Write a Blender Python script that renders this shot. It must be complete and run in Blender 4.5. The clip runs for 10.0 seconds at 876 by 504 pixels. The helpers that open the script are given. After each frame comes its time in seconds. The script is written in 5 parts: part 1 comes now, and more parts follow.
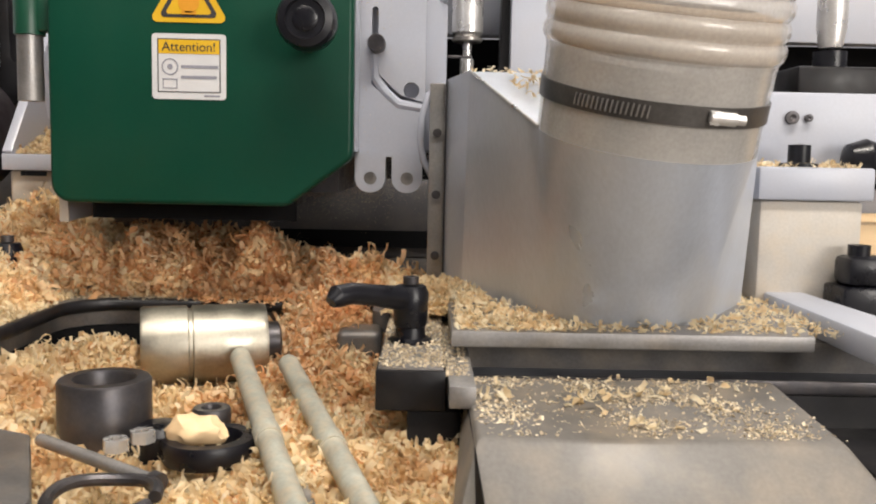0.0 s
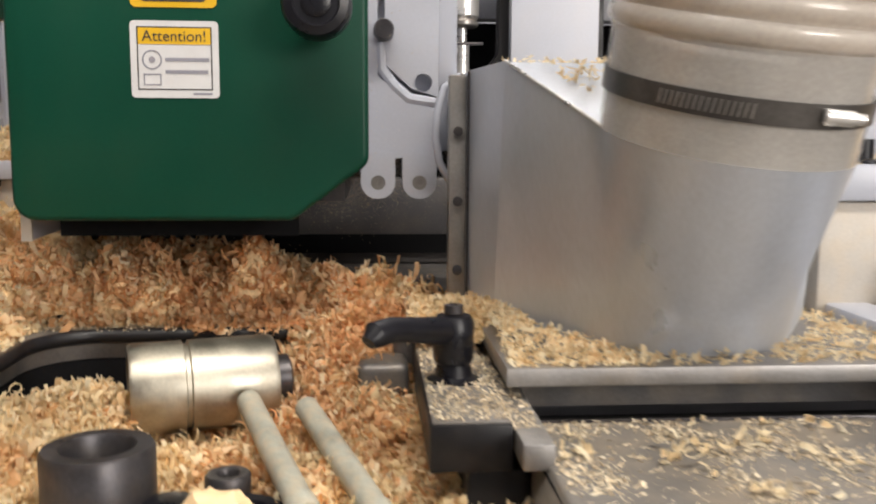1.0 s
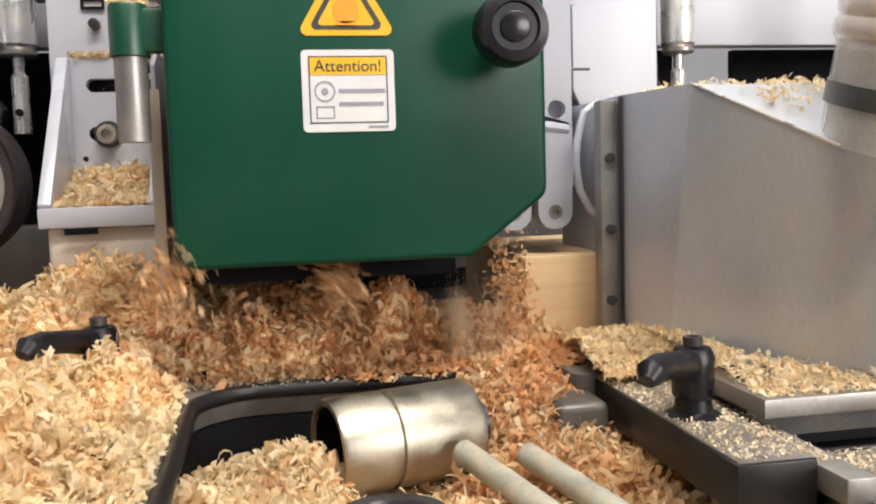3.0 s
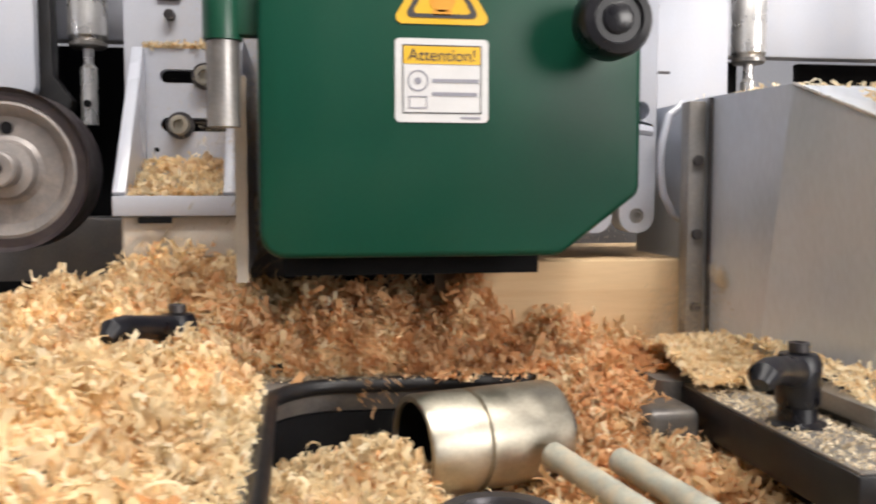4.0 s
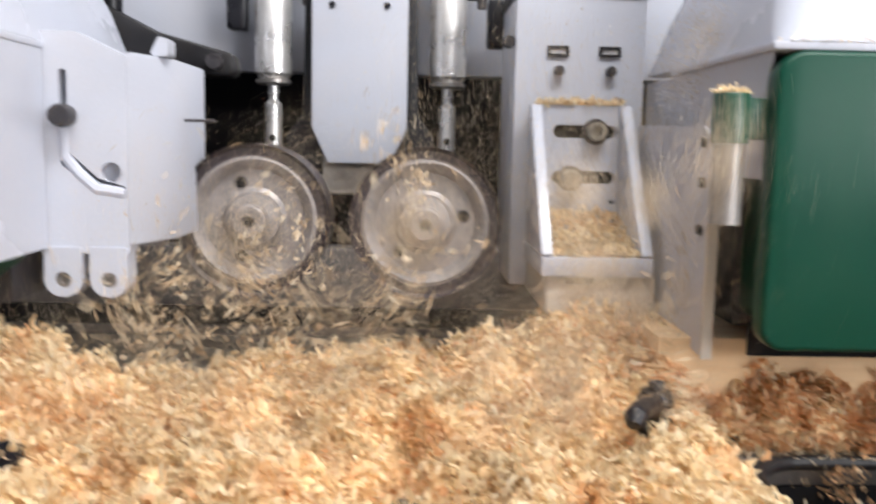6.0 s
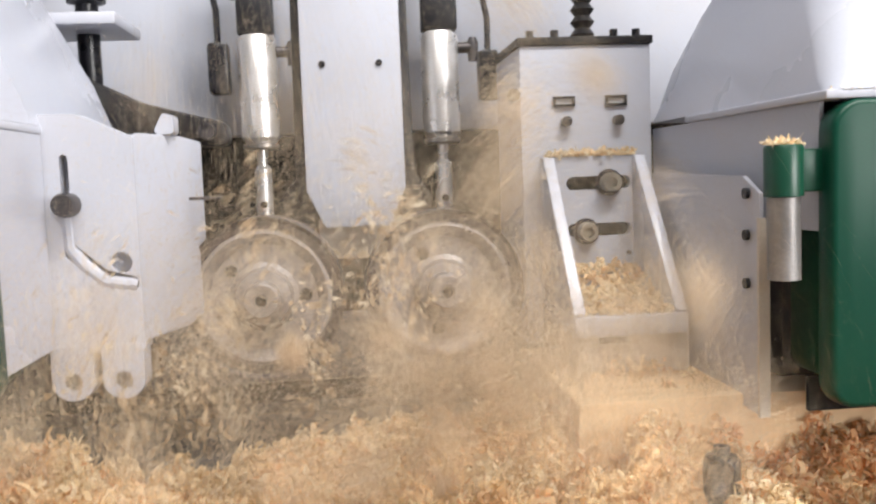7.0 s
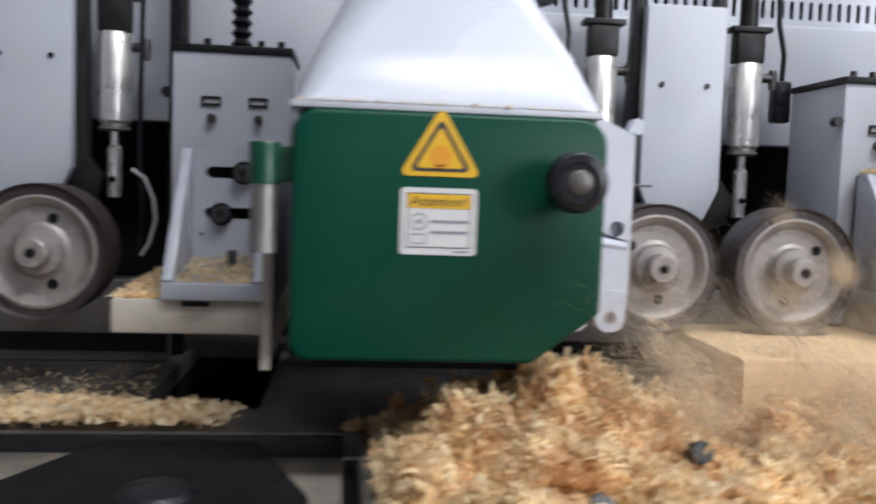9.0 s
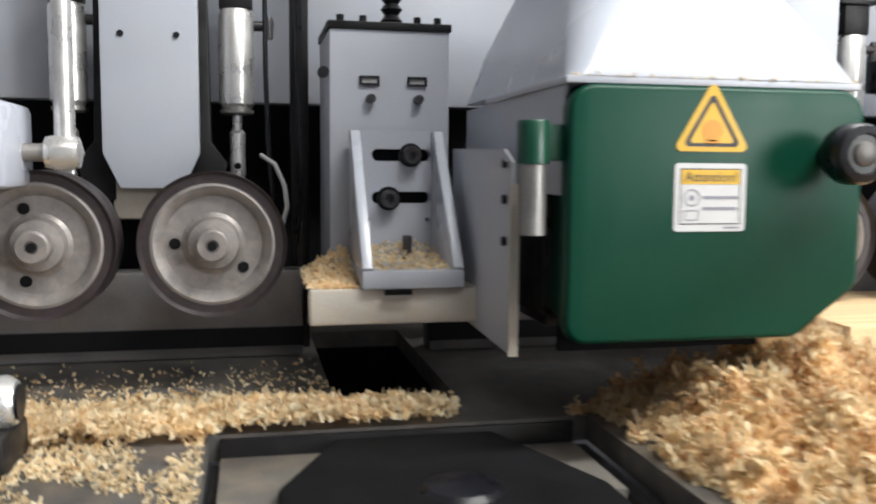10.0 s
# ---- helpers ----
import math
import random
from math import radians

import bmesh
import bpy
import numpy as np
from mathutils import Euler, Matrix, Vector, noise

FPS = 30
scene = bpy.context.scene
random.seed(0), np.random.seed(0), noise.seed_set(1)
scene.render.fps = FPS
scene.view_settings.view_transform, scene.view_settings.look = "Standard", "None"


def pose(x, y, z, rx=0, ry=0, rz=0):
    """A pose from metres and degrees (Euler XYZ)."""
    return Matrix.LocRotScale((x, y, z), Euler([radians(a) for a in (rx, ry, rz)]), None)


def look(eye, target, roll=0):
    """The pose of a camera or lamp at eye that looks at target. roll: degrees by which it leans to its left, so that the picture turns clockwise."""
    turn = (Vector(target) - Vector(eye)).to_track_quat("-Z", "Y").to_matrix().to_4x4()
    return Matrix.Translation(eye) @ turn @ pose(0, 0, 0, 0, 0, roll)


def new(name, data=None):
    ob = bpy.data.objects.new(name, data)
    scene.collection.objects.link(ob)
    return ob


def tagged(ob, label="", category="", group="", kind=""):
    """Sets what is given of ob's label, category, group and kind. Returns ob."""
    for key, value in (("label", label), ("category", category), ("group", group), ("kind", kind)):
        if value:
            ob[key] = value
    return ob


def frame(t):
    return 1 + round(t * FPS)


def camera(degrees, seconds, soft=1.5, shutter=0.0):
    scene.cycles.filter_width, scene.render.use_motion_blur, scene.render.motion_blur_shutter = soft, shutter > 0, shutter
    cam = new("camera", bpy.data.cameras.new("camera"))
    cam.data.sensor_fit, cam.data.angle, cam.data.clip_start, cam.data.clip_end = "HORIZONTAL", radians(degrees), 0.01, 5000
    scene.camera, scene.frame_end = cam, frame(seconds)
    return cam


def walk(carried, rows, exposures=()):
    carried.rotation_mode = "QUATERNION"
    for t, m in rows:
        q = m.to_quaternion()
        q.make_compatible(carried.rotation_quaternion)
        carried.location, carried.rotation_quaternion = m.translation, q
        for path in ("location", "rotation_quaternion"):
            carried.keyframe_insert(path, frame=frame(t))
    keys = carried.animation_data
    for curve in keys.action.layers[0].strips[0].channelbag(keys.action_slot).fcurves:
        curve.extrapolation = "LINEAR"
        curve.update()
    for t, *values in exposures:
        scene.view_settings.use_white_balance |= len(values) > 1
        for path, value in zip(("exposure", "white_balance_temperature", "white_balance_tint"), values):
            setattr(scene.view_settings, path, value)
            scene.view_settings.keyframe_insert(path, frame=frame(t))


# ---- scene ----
cam = camera(52.5, 10.0, soft=2.0, shutter=0.5)

PATH = [
    (0, (0.315, -0.737, 0.098), (0.346, 1.253, -0.108), 1.2),
    (0.5, (0.285, -0.715, 0.106), (0.376, 1.27, -0.117), 0.8),
    (1, (0.256, -0.639, 0.112), (0.406, 1.341, -0.129), 0.3),
    (1.5, (0.181, -0.573, 0.129), (0.419, 1.397, -0.119), -1.2),
    (2, (0.11, -0.584, 0.139), (0.496, 1.364, -0.098), -2.2),
    (3.5, (0.059, -0.583, 0.102), (0.402, 1.382, -0.049), -1.0),
    (4, (0.029, -0.563, 0.1), (0.342, 1.407, -0.039), 0.0),
    (4.5, (-0.047, -0.565, 0.105), (0.228, 1.408, -0.07), 0.1),
    (5, (-0.125, -0.575, 0.129), (0.105, 1.4, -0.091), -0.1),
    (5.5, (-0.173, -0.571, 0.128), (-0.002, 1.41, -0.094), 1.1),
    (6, (-0.225, -0.572, 0.19), (-0.17, 1.413, -0.053), 1.2),
    (6.2, (-0.239, -0.549, 0.199), (-0.228, 1.436, -0.044), 0.7),
    (7.3, (-0.31, -0.529, 0.222), (-0.057, 1.449, 0.071), -2.3),
    (7.5, (-0.318, -0.539, 0.226), (-0.057, 1.438, 0.075), -1.7),
    (8, (-0.38, -0.573, 0.225), (-0.16, 1.41, 0.08), -0.2),
    (8.5, (-0.502, -0.612, 0.214), (-0.361, 1.378, 0.071), 3.1),
    (9, (-0.705, -0.693, 0.196), (-0.506, 1.292, 0.051), 2.0),
    (9.5, (-0.868, -0.706, 0.184), (-0.571, 1.264, 0.003), 1.6),
    (10, (-0.983, -0.63, 0.189), (-0.573, 1.319, 0.005), 0.4),
]
walk(cam, [(t, look(eye, target, roll)) for t, eye, target, roll in PATH],
     exposures=[(0.0, -0.54, 6950, 11), (1.5, -0.36, 6950, 11), (2.2, -0.15, 6900, 11), (3.5, -0.16, 6800, 11), (4.5, -0.2, 6600, 11),
                (5.0, -0.22, 6450, 11), (5.5, -0.24, 6300, 11), (6.0, -0.09, 6300, 11), (7.5, -0.08, 6550, 11), (8.0, -0.28, 6200, 11),
                (8.5, -0.4, 5900, 10), (9.0, -0.44, 6050, 9), (9.5, -0.22, 6350, 8), (10.0, 0.05, 6350, 6)])

# ---------------------------------------------------------------- world and light
world = bpy.data.worlds.new("workshop_air")
world.use_nodes = True
scene.world = world
world.node_tree.nodes["Background"].inputs[0].default_value = (0.72, 0.8, 1.0, 1)
world.node_tree.nodes["Background"].inputs[1].default_value = 0.25


def strip_light(x, y, z, sx, sy, watts, colour=(1.0, 0.97, 0.93)):
    lamp = bpy.data.lights.new("tube_or_fill_light", "AREA")
    lamp.shape, lamp.size, lamp.size_y, lamp.energy, lamp.color = "RECTANGLE", sx, sy, watts, colour
    ob = new("tube_or_fill_light", lamp)
    ob.matrix_world = pose(x, y, z)
    return ob


# the 18 W lamp is an unseen fill added to brighten the left heap
for lx, ly, lz, lw in ((0.1, -0.9, 2.1, 52), (-0.7, -1.8, 2.3, 18), (1.2, -1.0, 2.55, 92), (0.9, 1.6, 2.55, 40)):
    strip_light(lx, ly, lz, 1.5, 0.28, lw)

# daylight through the window in the wall opposite the machine
day = bpy.data.lights.new("window_daylight", "AREA")
day.shape, day.size, day.size_y, day.energy, day.color = "RECTANGLE", 2.6, 1.9, 290, (1.0, 0.98, 0.96)
new("window_daylight", day).matrix_world = look((3.6, -4.78, 1.35), (3.0, -4.0, 1.25))


# ---------------------------------------------------------------- materials
def material(name, colour, rough=0.5, metal=0.0, vary=0.12, scale=30.0, fine=400.0, bump=0.05, dust=0.0,
             dust_colour=(0.62, 0.47, 0.3), rough_vary=0.12, coat=0.0, gloss=0.5, noise_stretch=None):
    m = bpy.data.materials.new(name)
    m.use_nodes = True
    nt = m.node_tree
    b = nt.nodes["Principled BSDF"]
    b.inputs["Metallic"].default_value = metal
    b.inputs["Coat Weight"].default_value = coat
    b.inputs["Specular IOR Level"].default_value = gloss
    co = nt.nodes.new("ShaderNodeTexCoord")
    mp = nt.nodes.new("ShaderNodeMapping")
    nt.links.new(co.outputs["Object"], mp.inputs["Vector"])
    if noise_stretch:
        mp.inputs["Scale"].default_value = noise_stretch
    big = nt.nodes.new("ShaderNodeTexNoise")
    big.inputs["Scale"].default_value, big.inputs["Detail"].default_value = scale, 5
    small = nt.nodes.new("ShaderNodeTexNoise")
    small.inputs["Scale"].default_value, small.inputs["Detail"].default_value = fine, 3
    for n in (big, small):
        nt.links.new(mp.outputs["Vector"], n.inputs["Vector"])
    ramp = nt.nodes.new("ShaderNodeMapRange")
    ramp.inputs[1].default_value, ramp.inputs[2].default_value = 0.3, 0.7
    ramp.inputs[3].default_value, ramp.inputs[4].default_value = 1 - vary, 1 + vary
    nt.links.new(big.outputs["Fac"], ramp.inputs[0])
    ramp2 = nt.nodes.new("ShaderNodeMapRange")
    ramp2.inputs[1].default_value, ramp2.inputs[2].default_value = 0.3, 0.7
    ramp2.inputs[3].default_value, ramp2.inputs[4].default_value = 1 - vary * 0.5, 1 + vary * 0.5
    nt.links.new(small.outputs["Fac"], ramp2.inputs[0])
    mul = nt.nodes.new("ShaderNodeMath")
    mul.operation = "MULTIPLY"
    nt.links.new(ramp.outputs[0], mul.inputs[0])
    nt.links.new(ramp2.outputs[0], mul.inputs[1])
    tint = nt.nodes.new("ShaderNodeVectorMath")
    tint.operation = "SCALE"
    tint.inputs[0].default_value = colour
    nt.links.new(mul.outputs[0], tint.inputs["Scale"])
    last = tint.outputs[0]
    if dust:
        dn = nt.nodes.new("ShaderNodeTexNoise")
        dn.inputs["Scale"].default_value, dn.inputs["Detail"].default_value = scale * 2.3, 8
        nt.links.new(mp.outputs["Vector"], dn.inputs["Vector"])
        dr = nt.nodes.new("ShaderNodeMapRange")
        dr.inputs[1].default_value, dr.inputs[2].default_value = 0.42, 0.72
        dr.inputs[3].default_value, dr.inputs[4].default_value = dust * 0.25, dust
        nt.links.new(dn.outputs["Fac"], dr.inputs[0])
        mix = nt.nodes.new("ShaderNodeMix")
        mix.data_type = "RGBA"
        mix.inputs["B"].default_value = (*dust_colour, 1)
        for sock in mix.inputs:
            if sock.type == "RGBA" and sock.name == "B":
                sock.default_value = (*dust_colour, 1)
            if sock.type == "RGBA" and sock.name == "A":
                nt.links.new(last, sock)
        nt.links.new(dr.outputs[0], mix.inputs[0])
        last = [o for o in mix.outputs if o.type == "RGBA"][0]
    nt.links.new(last, b.inputs["Base Color"])
    rr = nt.nodes.new("ShaderNodeMapRange")
    rr.inputs[1].default_value, rr.inputs[2].default_value = 0.3, 0.7
    rr.inputs[3].default_value, rr.inputs[4].default_value = max(0.05, rough - rough_vary), min(1, rough + rough_vary)
    nt.links.new(big.outputs["Fac"], rr.inputs[0])
    nt.links.new(rr.outputs[0], b.inputs["Roughness"])
    if bump:
        bp = nt.nodes.new("ShaderNodeBump")
        bp.inputs["Strength"].default_value, bp.inputs["Distance"].default_value = bump, 0.001
        nt.links.new(small.outputs["Fac"], bp.inputs["Height"])
        nt.links.new(bp.outputs[0], b.inputs["Normal"])
    return m


def shaving_material(name, stops, through_light=0.35, see=0.0, clump=None):
    """Curled wood: each shaving takes its own tone; light passes partly through."""
    m = bpy.data.materials.new(name)
    m.use_nodes = True
    nt = m.node_tree
    nt.nodes.clear()
    out = nt.nodes.new("ShaderNodeOutputMaterial")
    geo = nt.nodes.new("ShaderNodeNewGeometry")
    ramp = nt.nodes.new("ShaderNodeValToRGB")
    while len(ramp.color_ramp.elements) < len(stops):
        ramp.color_ramp.elements.new(0.5)
    for e, (p, c) in zip(ramp.color_ramp.elements, stops):
        e.position, e.color = p, (*c, 1)
    nt.links.new(geo.outputs["Random Per Island"], ramp.inputs[0])
    co = nt.nodes.new("ShaderNodeTexCoord")
    n = nt.nodes.new("ShaderNodeTexNoise")
    n.inputs["Scale"].default_value, n.inputs["Detail"].default_value = 14, 4
    nt.links.new(co.outputs["Object"], n.inputs["Vector"])
    mr = nt.nodes.new("ShaderNodeMapRange")
    mr.inputs[1].default_value, mr.inputs[2].default_value, mr.inputs[3].default_value, mr.inputs[4].default_value = 0.3, 0.7, 0.82, 1.14
    nt.links.new(n.outputs["Fac"], mr.inputs[0])
    sc = nt.nodes.new("ShaderNodeVectorMath")
    sc.operation = "SCALE"
    nt.links.new(ramp.outputs[0], sc.inputs[0])
    nt.links.new(mr.outputs[0], sc.inputs["Scale"])
    tone = sc.outputs[0]
    if clump:
        # random tufts mixed towards a browner tone
        tuft = nt.nodes.new("ShaderNodeTexNoise")
        tuft.inputs["Scale"].default_value, tuft.inputs["Detail"].default_value = 21, 3
        nt.links.new(co.outputs["Object"], tuft.inputs["Vector"])
        tr2 = nt.nodes.new("ShaderNodeMapRange")
        tr2.inputs[1].default_value, tr2.inputs[2].default_value, tr2.inputs[3].default_value, tr2.inputs[4].default_value = 0.52, 0.7, 0.0, 0.78
        nt.links.new(tuft.outputs["Fac"], tr2.inputs[0])
        blend = nt.nodes.new("ShaderNodeMix")
        blend.data_type = "RGBA"
        ab = [q for q in blend.inputs if q.type == "RGBA"]
        nt.links.new(tone, ab[0])
        ab[1].default_value = (*clump, 1)
        nt.links.new(tr2.outputs[0], blend.inputs[0])
        tone = [q for q in blend.outputs if q.type == "RGBA"][0]
    d = nt.nodes.new("ShaderNodeBsdfDiffuse")
    tr = nt.nodes.new("ShaderNodeBsdfTranslucent")
    mix = nt.nodes.new("ShaderNodeMixShader")
    mix.inputs[0].default_value = through_light
    nt.links.new(tone, d.inputs[0])
    nt.links.new(tone, tr.inputs[0])
    nt.links.new(d.outputs[0], mix.inputs[1])
    nt.links.new(tr.outputs[0], mix.inputs[2])
    if see:
        clear = nt.nodes.new("ShaderNodeBsdfTransparent")
        veil = nt.nodes.new("ShaderNodeMixShader")
        veil.inputs[0].default_value = see
        nt.links.new(mix.outputs[0], veil.inputs[1])
        nt.links.new(clear.outputs[0], veil.inputs[2])
        nt.links.new(veil.outputs[0], out.inputs[0])
    else:
        nt.links.new(mix.outputs[0], out.inputs[0])
    return m


def wood_material(name, colour, dark):
    m = material(name, colour, rough=0.6, vary=0.06, scale=9, fine=180, bump=0.1, noise_stretch=(0.35, 4, 4))
    nt = m.node_tree
    b = nt.nodes["Principled BSDF"]
    src = b.inputs["Base Color"].links[0].from_socket
    co = nt.nodes.new("ShaderNodeTexCoord")
    mp = nt.nodes.new("ShaderNodeMapping")
    mp.inputs["Scale"].default_value = (0.6, 14, 14)
    nt.links.new(co.outputs["Object"], mp.inputs["Vector"])
    n = nt.nodes.new("ShaderNodeTexNoise")
    n.inputs["Scale"].default_value, n.inputs["Detail"].default_value = 5, 6
    nt.links.new(mp.outputs[0], n.inputs["Vector"])
    r = nt.nodes.new("ShaderNodeMapRange")
    r.inputs[1].default_value, r.inputs[2].default_value, r.inputs[3].default_value, r.inputs[4].default_value = 0.5, 0.68, 0, 0.6
    nt.links.new(n.outputs["Fac"], r.inputs[0])
    mix = nt.nodes.new("ShaderNodeMix")
    mix.data_type = "RGBA"
    a = [s for s in mix.inputs if s.type == "RGBA"]
    nt.links.new(src, a[0])
    a[1].default_value = (*dark, 1)
    nt.links.new(r.outputs[0], mix.inputs[0])
    nt.links.new([o for o in mix.outputs if o.type == "RGBA"][0], b.inputs["Base Color"])
    return m


def clear_plastic(name, colour, see):
    m = material(name, colour, rough=0.12, vary=0.15, scale=18, bump=0.03, rough_vary=0.06, coat=0.5)
    nt = m.node_tree
    b = nt.nodes["Principled BSDF"]
    out = nt.nodes["Material Output"]
    t = nt.nodes.new("ShaderNodeBsdfTransparent")
    mix = nt.nodes.new("ShaderNodeMixShader")
    mix.inputs[0].default_value = see
    nt.links.new(b.outputs[0], mix.inputs[1])
    nt.links.new(t.outputs[0], mix.inputs[2])
    nt.links.new(mix.outputs[0], out.inputs[0])
    return m


GREEN = material("green_enamel", (0.0008, 0.043, 0.025), rough=0.36, vary=0.08, scale=11, bump=0.04, dust=0.006, rough_vary=0.08, gloss=0.22)
GREEN_DARK = material("green_enamel_hinge", (0.003, 0.05, 0.027), rough=0.4, vary=0.1, scale=20)
GREY = material("pale_grey_enamel", (0.43, 0.455, 0.525), rough=0.45, vary=0.05, scale=9, dust=0.1)
GREY_MID = material("grey_enamel", (0.3, 0.3, 0.335), rough=0.5, vary=0.07, scale=9, dust=0.1)
WARM = material("dusty_cream_casting", (0.5, 0.47, 0.43), rough=0.6, vary=0.1, scale=25, dust=0.3, bump=0.12)
WHITE = material("white_enamel", (0.45, 0.475, 0.55), rough=0.28, vary=0.03, scale=6, dust=0.05)
ZINC = material("galvanised_sheet", (0.56, 0.6, 0.67), rough=0.38, metal=0.45, vary=0.08, scale=16, dust=0.04, noise_stretch=(1, 1, 0.3))
STEEL = material("bright_steel", (0.72, 0.71, 0.7), rough=0.3, metal=0.75, vary=0.1, scale=40, dust=0.05)
STEEL_DULL = material("dull_ground_steel", (0.27, 0.265, 0.265), rough=0.45, metal=0.7, vary=0.18, scale=24, dust=0.15)
STEEL_DARK = material("dark_blued_steel", (0.055, 0.053, 0.06), rough=0.38, metal=0.6, vary=0.2, scale=40, dust=0.05)
BRASS = material("worn_bronze_bush", (0.43, 0.4, 0.335), rough=0.44, metal=1.0, vary=0.14, scale=50, bump=0.04, dust=0.05)
ALU = material("dusty_aluminium_disc", (0.2, 0.185, 0.185), rough=0.5, metal=0.35, vary=0.16, scale=45, dust=0.35, dust_colour=(0.42, 0.36, 0.31))
RUBBER = material("dark_polyurethane_tyre", (0.018, 0.012, 0.016), rough=0.5, vary=0.2, scale=50, dust=0.03)
BLACK = material("black_plastic", (0.006, 0.006, 0.009), rough=0.33, vary=0.2, scale=50, gloss=0.38)
BLACK_CAST = material("black_casting", (0.008, 0.008, 0.01), rough=0.42, vary=0.3, scale=30, dust=0.01, gloss=0.3)
# near-black for black parts, and for recesses whose shade is painted in
VOID = material("black_and_recess_shade", (0.005, 0.005, 0.006), rough=0.8, vary=0.3, scale=20, gloss=0.15)
BED = material("worn_cast_iron_bed", (0.095, 0.095, 0.1), rough=0.45, metal=0.35, vary=0.3, scale=20, dust=0.15, bump=0.12)
TUBE = material("dusty_grey_green_pipe", (0.36, 0.38, 0.34), rough=0.5, metal=0.3, vary=0.2, scale=60, dust=0.5)
YELLOW = material("yellow_sticker", (0.62, 0.37, 0.018), rough=0.4, vary=0.04, scale=30, bump=0)
ORANGE = material("orange_print", (0.6, 0.26, 0.02), rough=0.4, vary=0.05, scale=40, bump=0)
STICKER = material("white_sticker", (0.55, 0.55, 0.56), rough=0.4, vary=0.03, scale=40, bump=0)
INK = material("black_print", (0.03, 0.028, 0.03), rough=0.5, vary=0.1, scale=60, bump=0)
INK_GREY = material("grey_print", (0.22, 0.22, 0.26), rough=0.5, vary=0.1, scale=60, bump=0)
FENCE = material("dark_steel_fence", (0.11, 0.108, 0.115), rough=0.45, metal=0.5, vary=0.2, scale=14, dust=0.08)
LEDGE = material("worn_grey_ledge", (0.105, 0.102, 0.1), rough=0.5, vary=0.25, scale=14, dust=0.22)
WOOD = wood_material("planed_softwood", (0.74, 0.53, 0.31), (0.6, 0.36, 0.17))
HOSE = clear_plastic("clear_ribbed_hose", (0.66, 0.63, 0.59), 0.45)
HOSE_DUST = material("sawdust_in_hose", (0.55, 0.4, 0.27), rough=0.9, vary=0.25, scale=12)
CLAMP = material("clamp_band", (0.1, 0.093, 0.088), rough=0.4, metal=0.7, vary=0.2, scale=40)
WALL = material("painted_workshop_wall", (0.52, 0.54, 0.6), rough=0.8, vary=0.05, scale=2, fine=60)
FLOOR = material("grey_workshop_concrete", (0.27, 0.26, 0.25), rough=0.7, vary=0.15, scale=3, fine=80, dust=0.3)
CEILING = material("white_workshop_ceiling", (0.75, 0.75, 0.75), rough=0.9, vary=0.04, scale=2, fine=60)
PALE = shaving_material("pale_pine_shavings", [(0.0, (0.74, 0.53, 0.3)), (0.2, (0.86, 0.69, 0.44)), (0.6, (0.91, 0.77, 0.52)), (1.0, (0.94, 0.84, 0.64))], 0.56, clump=(0.68, 0.4, 0.18))
RED = shaving_material("reddish_pine_shavings", [(0.0, (0.7, 0.4, 0.2)), (0.3, (0.82, 0.51, 0.28)), (0.7, (0.87, 0.59, 0.35)), (1.0, (0.92, 0.73, 0.5))], 0.55, clump=(0.75, 0.42, 0.21))
DUSTY = shaving_material("sawdust_crumbs", [(0.0, (0.6, 0.46, 0.31)), (0.5, (0.72, 0.6, 0.44)), (1.0, (0.86, 0.77, 0.63))], 0.45, 0.3)
AIRBORNE = shaving_material("shavings_in_flight", [(0.0, (0.7, 0.5, 0.3)), (0.5, (0.8, 0.64, 0.44)), (1.0, (0.88, 0.78, 0.6))], 0.4, 0.45)


# ---------------------------------------------------------------- mesh helpers
def smooth_by_angle(me, degrees=35):
    me.polygons.foreach_set("use_smooth", [True] * len(me.polygons))
    bm = bmesh.new()
    bm.from_mesh(me)
    lim = radians(degrees)
    for e in bm.edges:
        e.smooth = len(e.link_faces) != 2 or e.calc_face_angle(0) < lim
    bm.to_mesh(me)
    bm.free()


def part(name, bm, mat, parent=None, label=""):
    bmesh.ops.recalc_face_normals(bm, faces=bm.faces)
    me = bpy.data.meshes.new(name)
    bm.to_mesh(me)
    bm.free()
    me.materials.append(mat)
    smooth_by_angle(me)
    ob = new(name, me)
    if parent:
        ob.parent = parent
    if label:
        ob["label"] = label
    return ob


def thing(name, x, y, z, label, category, group="", kind="", rz=0):
    ob = new(name)
    ob.empty_display_size = 0.02
    ob.matrix_basis = pose(x, y, z, 0, 0, rz)
    return tagged(ob, label, category, group, kind)


def bevelled(bm, width, segments=2, edges=None):
    if width:
        bmesh.ops.bevel(bm, geom=list(edges or bm.edges), offset=width, segments=segments, affect="EDGES", profile=0.5)
    return bm


def box(x0, x1, y0, y1, z0, z1, bevel=0.0, segments=2):
    bm = bmesh.new()
    bmesh.ops.create_cube(bm, size=1)
    for v in bm.verts:
        v.co = Vector((x0 + (v.co.x + 0.5) * (x1 - x0), y0 + (v.co.y + 0.5) * (y1 - y0), z0 + (v.co.z + 0.5) * (z1 - z0)))
    return bevelled(bm, bevel, segments)


def join(*bms):
    out = bmesh.new()
    for b in bms:
        me = bpy.data.meshes.new("tmp")
        b.to_mesh(me)
        b.free()
        out.from_mesh(me)
        bpy.data.meshes.remove(me)
    return out


AXES = {"z": Matrix.Identity(4), "y": Matrix.Rotation(radians(90), 4, "X"), "x": Matrix.Rotation(radians(90), 4, "Y")}


